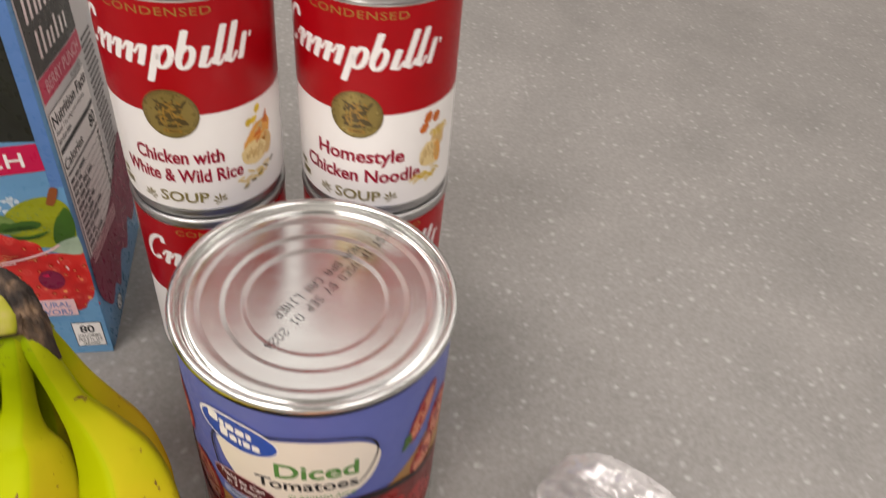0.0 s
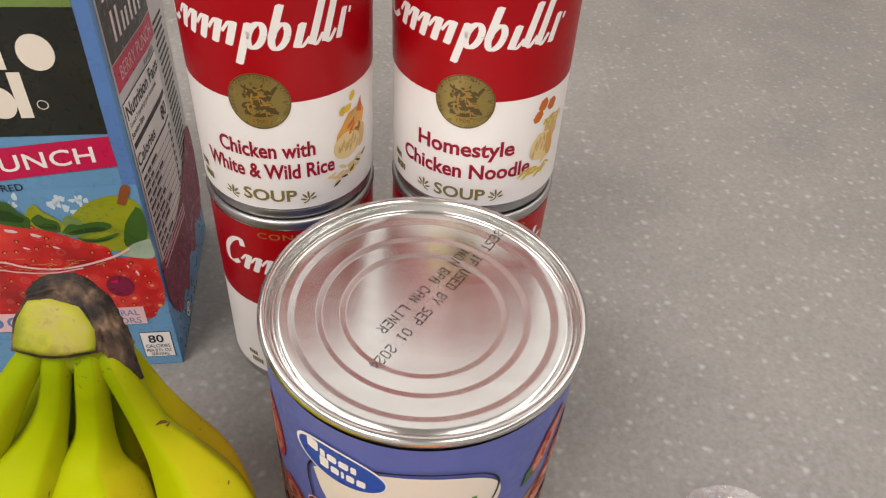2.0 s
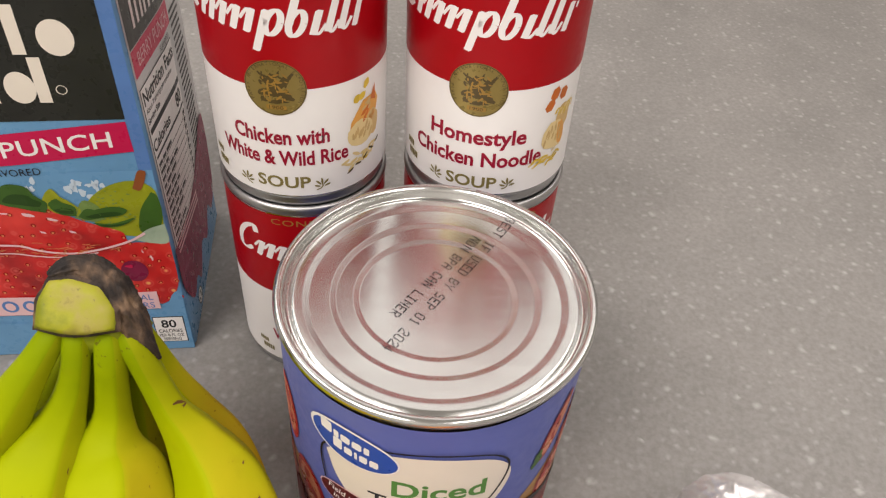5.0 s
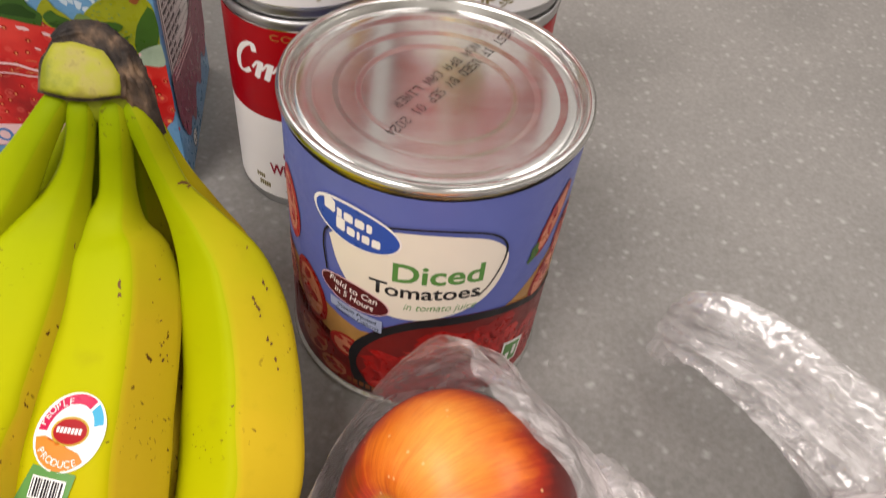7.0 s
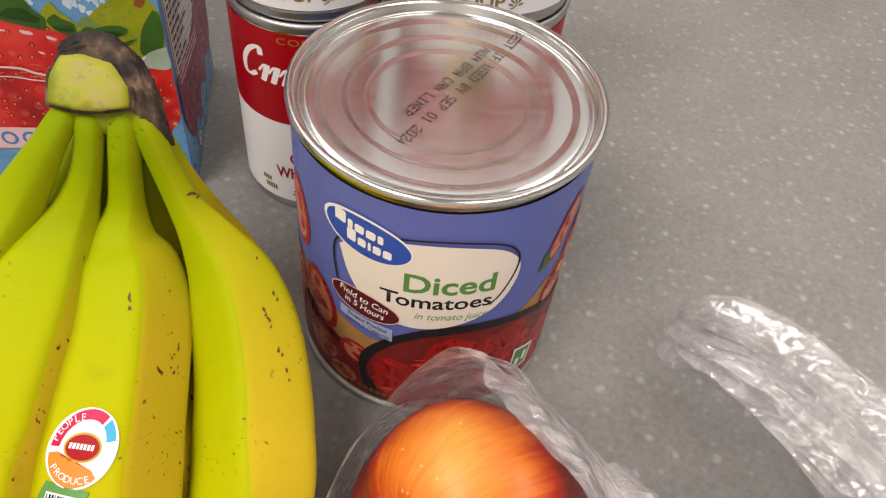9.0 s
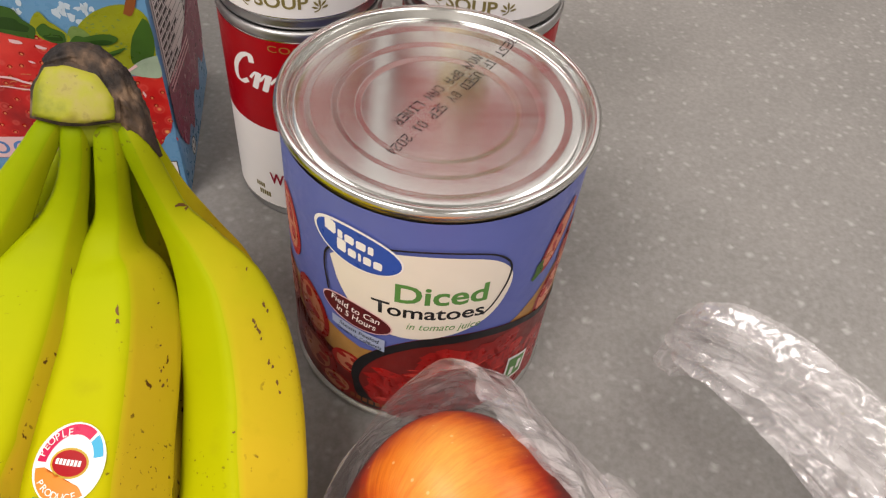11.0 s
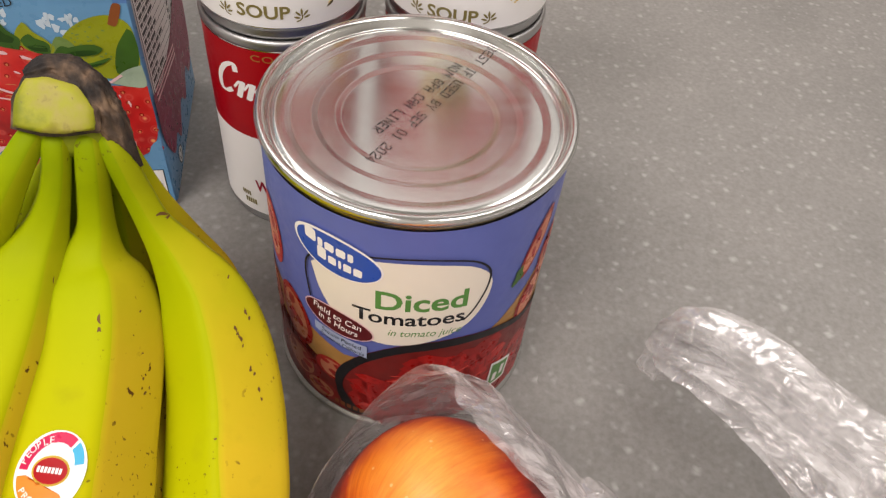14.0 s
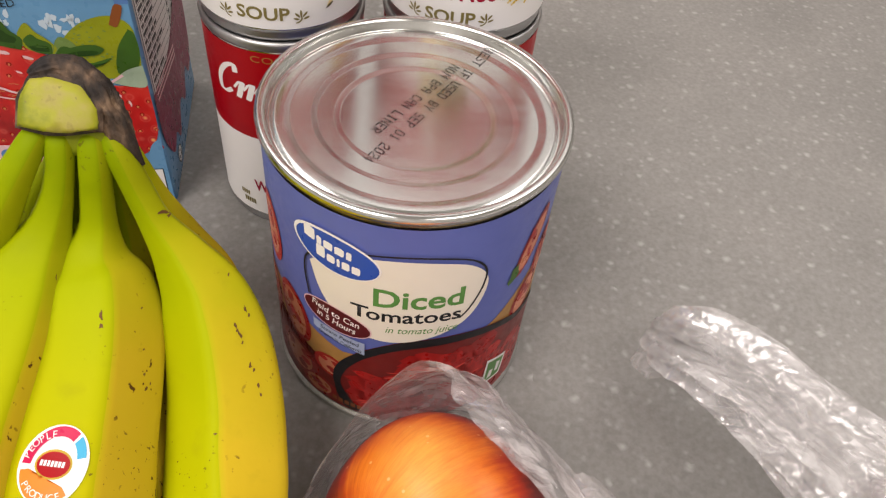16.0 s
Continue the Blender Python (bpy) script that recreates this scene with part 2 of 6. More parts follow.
def berry_print():
    """A printed strawberry: red with pale seeds in darker dimples and broad light and dark patches."""
    m, nt, b = nodes_of("berry_ink")
    col = ramp(nt, noise_tex(nt, 48, 5), [(0.3, (0.28, 0.002, 0.003)), (0.5, (0.56, 0.008, 0.008)), (0.7, (0.70, 0.04, 0.028))])
    tc = nt.nodes.new("ShaderNodeTexCoord")
    v = nt.nodes.new("ShaderNodeTexVoronoi")
    v.inputs["Scale"].default_value = 165.0
    v.inputs["Randomness"].default_value = 0.75
    link(nt, tc.outputs["Object"], v.inputs["Vector"])
    col = mixc(nt, ramp(nt, v.outputs["Distance"], [(0.16, (0.4,) * 3), (0.26, (0, 0, 0)), (0.34, (0.22,) * 3), (0.42, (0, 0, 0))]), col, (0.85, 0.22, 0.16))
    col = mixc(nt, ramp(nt, v.outputs["Distance"], [(0.10, (1, 1, 1)), (0.17, (0, 0, 0))]), col, (0.80, 0.36, 0.10))
    link(nt, col, b.inputs["Base Color"])
    b.inputs["Roughness"].default_value = 0.3
    bump(nt, b, noise_tex(nt, 220, 3), 0.05, 0.0003)
    return m


def cut_material():
    """The pale, drying cut through the crown of a banana bunch."""
    m, nt, b = nodes_of("cut_crown")
    col = ramp(nt, noise_tex(nt, 105, 8), [(0.36, (0.19, 0.215, 0.002)), (0.50, (0.31, 0.315, 0.004)), (0.62, (0.33, 0.29, 0.05)), (0.72, (0.08, 0.055, 0.015))])
    col = mixc(nt, ramp(nt, noise_tex(nt, 600, 3), [(0.66, (0, 0, 0)), (0.72, (0.6,) * 3)]), col, (0.14, 0.11, 0.03))
    link(nt, col, b.inputs["Base Color"])
    b.inputs["Roughness"].default_value = 0.6
    bump(nt, b, noise_tex(nt, 240, 6), 0.35, 0.001)
    return m


def plaster(name, color):
    m, nt, b = nodes_of(name)
    link(nt, mixc(nt, noise_tex(nt, 2.5, 6), tuple(c * 0.85 for c in color), color), b.inputs["Base Color"])
    b.inputs["Roughness"].default_value = 0.8
    bump(nt, b, noise_tex(nt, 60, 5), 0.15, 0.002)
    return m


CHEEK = (-0.009, 0.007, 0.038)
M_COUNTER = counter_material()
M_WALL = plaster("wall_paint", (0.60, 0.555, 0.53))
M_PALE = plaster("pale_paint", (0.74, 0.72, 0.68))
M_CEIL = plaster("ceiling_tile", (0.78, 0.77, 0.74))
M_FLOOR = plaster("vinyl_floor", (0.40, 0.38, 0.36))
M_TIN = tin("tinplate", (0.76, 0.765, 0.75), 0.17, (1, 1, 1))
M_LID = tin("rolled_tinplate", (0.70, 0.715, 0.70), 0.20, (0.16, 1.0, 1.0), 0.7)
M_GOLD_TIN = tin("lacquered_tin", (0.66, 0.56, 0.30), 0.22)
M_RIM = tin("dull_tinplate", (0.50, 0.50, 0.50), 0.38)
M_RED = print_ink("red_ink", (0.36, 0.0015, 0.006), 0.34)
M_RED.node_tree.nodes["Principled BSDF"].inputs["Specular IOR Level"].default_value = 0.2
M_WHITE = print_ink("white_ink", (0.86, 0.84, 0.82), 0.38, 0.03)
M_CREAM = print_ink("cream_ink", (0.80, 0.74, 0.64), 0.36, 0.04)
M_MAROON = print_ink("maroon_ink", (0.30, 0.008, 0.03), 0.34)
M_DKMAROON = print_ink("dark_maroon_ink", (0.10, 0.012, 0.016), 0.34)
M_BRONZE = print_ink("bronze_ink", (0.27, 0.20, 0.06), 0.3, 0.25, 0.35)
M_BRONZE_DK = print_ink("dark_bronze_ink", (0.085, 0.06, 0.022), 0.35, 0.3)
M_OLIVE = print_ink("olive_ink", (0.22, 0.18, 0.06), 0.35)
M_GOLD = print_ink("gold_ink", (0.33, 0.19, 0.04), 0.32, 0.15)
M_PERI = print_ink("periwinkle_ink", (0.115, 0.145, 0.43), 0.34, 0.06)
M_BLUE = print_ink("blue_ink", (0.03, 0.085, 0.42), 0.32)
M_GREEN = print_ink("green_ink", (0.10, 0.26, 0.06), 0.35)
M_BLACK = print_ink("black_ink", (0.014, 0.014, 0.016), 0.38)
M_CHARCOAL = print_ink("charcoal_ink", (0.022, 0.023, 0.02), 0.3, 0.3)
M_TOMATO = print_ink("tomato_ink", (0.46, 0.016, 0.014), 0.3, 0.35, 0.0, 0.5)
M_TOMATO_LT = print_ink("pale_tomato_ink", (0.62, 0.22, 0.12), 0.3, 0.3, 0.0, 0.3)
M_WOODPRINT = print_ink("brown_print", (0.40, 0.21, 0.06), 0.34, 0.35)
M_DARKFOOD = print_ink("dark_red_print", (0.17, 0.014, 0.012), 0.34, 0.5)
M_CARROT = print_ink("carrot_ink", (0.66, 0.17, 0.025), 0.34, 0.25, 0.0, 0.3)
M_ROAST = print_ink("roast_ink", (0.70, 0.34, 0.07), 0.34, 0.3)
M_POTATO = print_ink("chicken_ink", (0.68, 0.46, 0.19), 0.34, 0.25, 0.0, 0.25)
M_CHICKEN = print_ink("pale_chicken_ink", (0.76, 0.60, 0.30), 0.34, 0.2)
M_CORN = print_ink("corn_ink", (0.76, 0.53, 0.05), 0.34, 0.2, 0.0, 0.3)
M_SKY = print_ink("sky_blue_ink", (0.14, 0.32, 0.54), 0.3, 0.12)
M_MIDBLUE = print_ink("mid_blue_ink", (0.10, 0.21, 0.48), 0.3, 0.12)
M_PALEBLUE = print_ink("pale_blue_ink", (0.55, 0.66, 0.76), 0.32, 0.06)
M_SIDE = print_ink("pale_grey_ink", (0.60, 0.60, 0.60), 0.34, 0.05)
M_PINKISH = print_ink("pale_pink_ink", (0.78, 0.52, 0.54), 0.34, 0.06)
M_MAGENTA = print_ink("magenta_ink", (0.54, 0.010, 0.075), 0.32, 0.06)
M_BERRY = berry_print()
M_SEED = print_ink("seed_ink", (0.62, 0.22, 0.09), 0.3, 0.3)
M_BERRY_LT = print_ink("light_berry_ink", (0.62, 0.06, 0.045), 0.3, 0.3)
M_BERRY_DK = print_ink("dark_berry_ink", (0.34, 0.006, 0.006), 0.3, 0.3)
M_STRIP = print_ink("strip_ink", (0.36, 0.42, 0.60), 0.32, 0.06)
M_FOAM = print_ink("foam_ink", (0.36, 0.46, 0.34), 0.3, 0.35)
M_LEAF = print_ink("leaf_ink", (0.055, 0.135, 0.02), 0.32, 0.4, 0.0, 0.4)
M_LEAF_DK = print_ink("dark_leaf_ink", (0.020, 0.058, 0.008), 0.32, 0.4)
M_LIME = print_ink("lime_ink", (0.29, 0.32, 0.015), 0.3, 0.3)
M_STEMINK = print_ink("stem_ink", (0.26, 0.08, 0.025), 0.34, 0.3)
M_PLUM = print_ink("plum_ink", (0.20, 0.012, 0.05), 0.3, 0.3)
M_FOILGREEN = print_ink("pale_green_ink", (0.17, 0.26, 0.07), 0.3, 0.2)
M_ORANGE = print_ink("orange_ink", (0.80, 0.23, 0.03), 0.34)
M_CYAN = print_ink("cyan_ink", (0.05, 0.38, 0.62), 0.34)
M_DOTS = print_ink("dot_ink", (0.03, 0.028, 0.028), 0.5)
M_PEEL = banana_material()
M_CROWN = print_ink("banana_crown_green", (0.20, 0.235, 0.006), 0.55, 0.4)
M_CUT = cut_material()
M_SCAR = print_ink("scar_brown", (0.15, 0.075, 0.018), 0.6, 0.4)
M_APPLE = apple_material()
M_FILM = film_material("bag_film", 0.36, (0.92, 0.86, 0.86))
M_FILM_FOLD = film_material("folded_film", 0.24, (0.88, 0.83, 0.83))
M_FILM_THICK = film_material("gathered_film", 0.24, (0.72, 0.71, 0.705))


def bark_material():
    m, nt, b = nodes_of("dry_stem")
    col = ramp(nt, noise_tex(nt, 210, 9, stretch=(1, 0.8, 0.28)), [(0.36, (0.008, 0.005, 0.004)), (0.50, (0.030, 0.019, 0.012)), (0.60, (0.075, 0.046, 0.027)), (0.74, (0.22, 0.14, 0.08))])
    link(nt, col, b.inputs["Base Color"])
    b.inputs["Roughness"].default_value = 0.75
    bump(nt, b, noise_tex(nt, 260, 7, stretch=(1, 1, 0.4)), 0.9, 0.002)
    return m


M_BARK = bark_material()


# ---- small builders ----
def part(name, bm, material, parent=None, label="", smooth=True):
    me = bpy.data.meshes.new(name)
    bmesh.ops.recalc_face_normals(bm, faces=bm.faces)
    bm.to_mesh(me)
    bm.free()
    if smooth:
        me.polygons.foreach_set("use_smooth", [True] * len(me.polygons))
    me.materials.append(material)
    ob = new(name, me)
    if parent:
        ob.parent = parent
    if label:
        ob["label"] = label
    return ob


def thing(name, m, label, category, group="", kind=""):
    ob = new(name)
    ob.empty_display_size = 0.02
    ob.matrix_world = m
    return tagged(ob, label, category, group, kind)


def lathe(profile, segs=96):
    """A solid of revolution from (radius, z) pairs."""
    bm = bmesh.new()
    rings = []
    for r, z in profile:
        if r < 1e-6:
            rings.append([bm.verts.new((0, 0, z))])
        else:
            rings.append([bm.verts.new((r * math.cos(2 * math.pi * i / segs), r * math.sin(2 * math.pi * i / segs), z)) for i in range(segs)])
    for a, b in zip(rings, rings[1:]):
        for i in range(segs):
            j = (i + 1) % segs
            if len(a) == 1 and len(b) == 1:
                continue
            if len(a) == 1:
                bm.faces.new((a[0], b[i], b[j]))
            elif len(b) == 1:
                bm.faces.new((a[i], b[0], a[j]))
            else:
                bm.faces.new((a[i], b[i], b[j], a[j]))
    return bm


def box_bm(sx, sy, sz, bevel=0.0):
    bm = bmesh.new()
    bmesh.ops.create_cube(bm, size=1)
    bmesh.ops.scale(bm, vec=(sx, sy, sz), verts=bm.verts)
    if bevel:
        bmesh.ops.bevel(bm, geom=bm.edges[:], offset=bevel, segments=2, affect="EDGES")
    return bm


def poly(*outlines):
    """A flat mesh of filled outlines in the plane z = 0."""
    bm = bmesh.new()
    for pts in outlines:
        vs = [bm.verts.new((x, y, 0)) for x, y in pts]
        bm.faces.new(vs)
    return bm


def ellipse(cx, cy, rx, ry, turn=0.0, n=28, a0=0.0, a1=360.0):
    c, s = math.cos(radians(turn)), math.sin(radians(turn))
    out = []
    full = abs(a1 - a0) >= 359.9
    for i in range(n if full else n + 1):
        a = radians(a0 + (a1 - a0) * i / n)
        x, y = rx * math.cos(a), ry * math.sin(a)
        out.append((cx + c * x - s * y, cy + s * x + c * y))
    return out


def rect(x0, y0, x1, y1, slope=0.0):
    return [(x0, y0 + slope * x0), (x1, y0 + slope * x1), (x1, y1 + slope * x1), (x0, y1 + slope * x0)]


def lumpy(rng, cx, cy, rx, ry, n=9, rough=0.3, turn=0.0):
    c, s = math.cos(radians(turn)), math.sin(radians(turn))
    out = []
    for i in range(n):
        a = 2 * math.pi * i / n
        k = 1 + rough * (rng.random() - 0.5) * 2
        x, y = rx * k * math.cos(a), ry * k * math.sin(a)
        out.append((cx + c * x - s * y, cy + s * x + c * y))
    return out


def smooth_line(pts, steps=6):
    """A Catmull-Rom curve through points of any dimension."""
    v = [Vector(p) for p in pts]
    v = [2 * v[0] - v[1]] + v + [2 * v[-1] - v[-2]]
    out = []
    for i in range(1, len(v) - 2):
        for k in range(steps):
            t = k / steps
            out.append(0.5 * ((2 * v[i]) + (v[i + 1] - v[i - 1]) * t + (2 * v[i - 1] - 5 * v[i] + 4 * v[i + 1] - v[i + 2]) * t * t + (3 * v[i] - v[i - 1] - 3 * v[i + 1] + v[i + 2]) * t ** 3))
    out.append(v[-2])
    return out


def ribbon(bm, pts, w0, w1=None, steps=6):
    """A flat brush stroke along points, thick on the downstroke and thin on the upstroke."""
    w1 = w0 if w1 is None else w1
    line = smooth_line(pts, steps)
    left, right = [], []
    for i, p in enumerate(line):
        d = (line[min(i + 1, len(line) - 1)] - line[max(i - 1, 0)]).normalized()
        steep = abs(d.y)
        w = (w1 + (w0 - w1) * steep) / 2
        n = Vector((-d.y, d.x)) * w
        left.append(bm.verts.new((p.x + n.x, p.y + n.y, 0)))
        right.append(bm.verts.new((p.x - n.x, p.y - n.y, 0)))
    for i in range(len(line) - 1):
        bm.faces.new((left[i], left[i + 1], right[i + 1], right[i]))


def text_bm(body, size, width=None, bold=0.0, shear=0.0, spacing=1.0, align="CENTER"):
    """Lettering in the built-in font as a flat mesh, centred on the baseline; width: what it is fitted to."""
    cu = bpy.data.curves.new("lettering", "FONT")
    cu.body, cu.size, cu.align_x, cu.shear, cu.offset, cu.space_character = body, size, align, shear, bold * size, spacing
    cu.resolution_u = 3
    ob = bpy.data.objects.new("lettering", cu)
    scene.collection.objects.link(ob)
    me = bpy.data.meshes.new_from_object(ob.evaluated_get(bpy.context.evaluated_depsgraph_get()))
    bm = bmesh.new()
    bm.from_mesh(me)
    bpy.data.objects.remove(ob)
    bpy.data.meshes.remove(me)
    xs = [v.co.x for v in bm.verts]
    if width and xs:
        k = width / (max(xs) - min(xs))
        mid = (max(xs) + min(xs)) / 2 if align == "CENTER" else 0
        for v in bm.verts:
            v.co.x = (v.co.x - mid) * k
    return bm


def arc_text(body, size, radius, mid_deg, spread_deg, inward=False):
    """Letters set one by one along a circle."""
    bm = bmesh.new()
    n = len(body)
    for i, ch in enumerate(body):
        if ch == " ":
            continue
        k = (i + 0.5) / n - 0.5
        ang = mid_deg - k * spread_deg if not inward else mid_deg + k * spread_deg
        tb = text_bm(ch, size)
        a = radians(ang)
        m = Matrix.Translation((radius * math.cos(a), radius * math.sin(a), 0)) @ Matrix.Rotation(a + (math.pi / 2 if inward else -math.pi / 2), 4, "Z") @ Matrix.Translation((0, -size * 0.35, 0))
        bmesh.ops.transform(tb, matrix=m, verts=tb.verts)
        me = bpy.data.meshes.new("t")
        tb.to_mesh(me)
        tb.free()
        bm.from_mesh(me)
        bpy.data.meshes.remove(me)
    return bm


def shift(bm, dx, dy, turn=0.0, slope=0.0):
    c, s = math.cos(radians(turn)), math.sin(radians(turn))
    for v in bm.verts:
        x, y = v.co.x, v.co.y
        x, y = c * x - s * y, s * x + c * y
        v.co.x, v.co.y = x + dx, y + dy + slope * x
    return bm


def wrapped(bm, radius, degrees, height, lift, step=0.0022):
    """Cut a flat mesh into strips and lay it round a can: x runs round, y up."""
    bmesh.ops.triangulate(bm, faces=[f for f in bm.faces if len(f.verts) > 4])
    xs = [v.co.x for v in bm.verts]
    if not xs:
        return bm
    x = math.floor(min(xs) / step) * step + step
    while x < max(xs):
        bmesh.ops.bisect_plane(bm, geom=bm.verts[:] + bm.edges[:] + bm.faces[:], plane_co=(x, 0, 0), plane_no=(1, 0, 0), dist=1e-7)
        x += step
    for v in bm.verts:
        a = radians(degrees) + v.co.x / radius
        r = radius + lift + v.co.z
        v.co = (r * math.cos(a), r * math.sin(a), height + v.co.y)
    return bm


# ---- the setting: counter, floor, walls and ceiling ----
def slab(name, sx, sy, sz, x, y, z, mat, label, bevel=0.0):
    ob = part(name, box_bm(sx, sy, sz, bevel), mat, smooth=False)
    ob.location = (x, y, z)
    return tagged(ob, label, name.split("_")[0], kind="structure")


counter = slab("counter", 2.6, 1.7, 0.04, 0.0, 0.35, -0.02, M_COUNTER, "grey speckled solid-surface shop counter", 0.004)
base = slab("counter_base", 2.4, 1.5, 0.85, 0.0, 0.35, -0.47, M_PALE, "plain painted base under the grey counter")
slab("floor", 6.2, 6.2, 0.1, 0, 0.2, -0.95, M_FLOOR, "plain grey vinyl shop floor")
slab("ceiling", 6.2, 6.2, 0.1, 0, 0.2, CEIL + 0.05, M_CEIL, "plain white tiled shop ceiling")
slab("wall_north", 6.0, 0.1, 2.9, 0, 2.75, 0.55, M_WALL, "plain dull pink painted shop wall")
slab("wall_south", 6.0, 0.1, 2.9, 0, -2.75, 0.55, M_PALE, "plain pale painted shop wall")
slab("wall_east", 0.1, 5.8, 2.9, 2.95, 0.2, 0.55, M_PALE, "plain pale painted shop wall")
slab("wall_west", 0.1, 5.8, 2.9, -2.95, 0.2, 0.55, M_PALE, "plain pale painted shop wall")


# ---- large can of tomatoes ----
BIG_R, BIG_H = 0.0503, 0.119
DOTS = {
    "B": "11110 10001 10001 11110 10001 10001 11110", "E": "11111 10000 10000 11110 10000 10000 11111", "S": "01111 10000 10000 01110 00001 00001 11110",
    "T": "11111 00100 00100 00100 00100 00100 00100", "I": "01110 00100 00100 00100 00100 00100 01110", "F": "11111 10000 10000 11110 10000 10000 10000",
    "U": "10001 10001 10001 10001 10001 10001 01110", "D": "11110 10001 10001 10001 10001 10001 11110", "Y": "10001 10001 01010 00100 00100 00100 00100",
    "P": "11110 10001 10001 11110 10000 10000 10000", "0": "01110 10001 10001 10001 10001 10001 01110", "1": "00100 01100 00100 00100 00100 00100 01110",
    "2": "01110 10001 00001 00110 01000 10000 11111", "4": "00010 00110 01010 10010 11111 00010 00010", "N": "10001 11001 10101 10101 10011 10001 10001",
    "A": "01110 10001 10001 11111 10001 10001 10001", "C": "01110 10001 10000 10000 10000 10001 01110", "L": "10000 10000 10000 10000 10000 10000 11111",
    "R": "11110 10001 10001 11110 10100 10010 10001", "O": "01110 10001 10001 10001 10001 10001 01110",
}

# lid profile: centre panel, three stepped rings, a deep groove and the seamed rim
LID = [(0.0, 0.1136), (0.0244, 0.1136), (0.0249, 0.11363), (0.0263, 0.11413), (0.0268, 0.11416), (0.0317, 0.11416), (0.0322, 0.1142), (0.0337, 0.11475), (0.0342, 0.1148), (0.0401, 0.1148), (0.0406, 0.11484),
       (0.0422, 0.1155), (0.0427, 0.11555), (0.0448, 0.1158), (0.0456, 0.1157), (0.0466, 0.1150), (0.0472, 0.1148), (0.0477, 0.1152), (0.0482, 0.1176), (0.0487, 0.1186), (0.0496, 0.1190), (0.0506, 0.1189), (0.0513, 0.1184), (0.0515, 0.1174),
       (0.0514, 0.1164), (0.0510, 0.1158), (0.0504, 0.1155)]


def lid_height(r):
    for (r0, z0), (r1, z1) in zip(LID, LID[1:]):
        if r0 <= r <= r1:
            return z0 + (z1 - z0) * (r - r0) / max(1e-9, r1 - r0)
    return 0.119


def dot_line(body, start, heading, pitch, parent):
    """One line of ink-jet dots that lies on the lid; start and heading in plan."""
    bm = bmesh.new()
    d = Vector(heading).normalized()
    down = Vector((d.y, -d.x))
    for i, ch in enumerate(body):
        if ch not in DOTS:
            continue
        for row, bits in enumerate(DOTS[ch].split()):
            for col, bit in enumerate(bits):
                if bit == "0":
                    continue
                jit = Vector((random.uniform(-1, 1), random.uniform(-1, 1))) * pitch * 0.1
                p = Vector(start) + d * (0.00273 * i + pitch * col * 0.8) + down * pitch * row + jit
                z = lid_height(p.length) + 0.00015
                rr = pitch * 0.42
                bm.faces.new([bm.verts.new((p.x + rr * math.cos(a * math.pi / 3), p.y + rr * math.sin(a * math.pi / 3), z)) for a in range(6)])
    return part("date_print", bm, M_DOTS, parent, "dark ink-jet dot lettering", smooth=False)


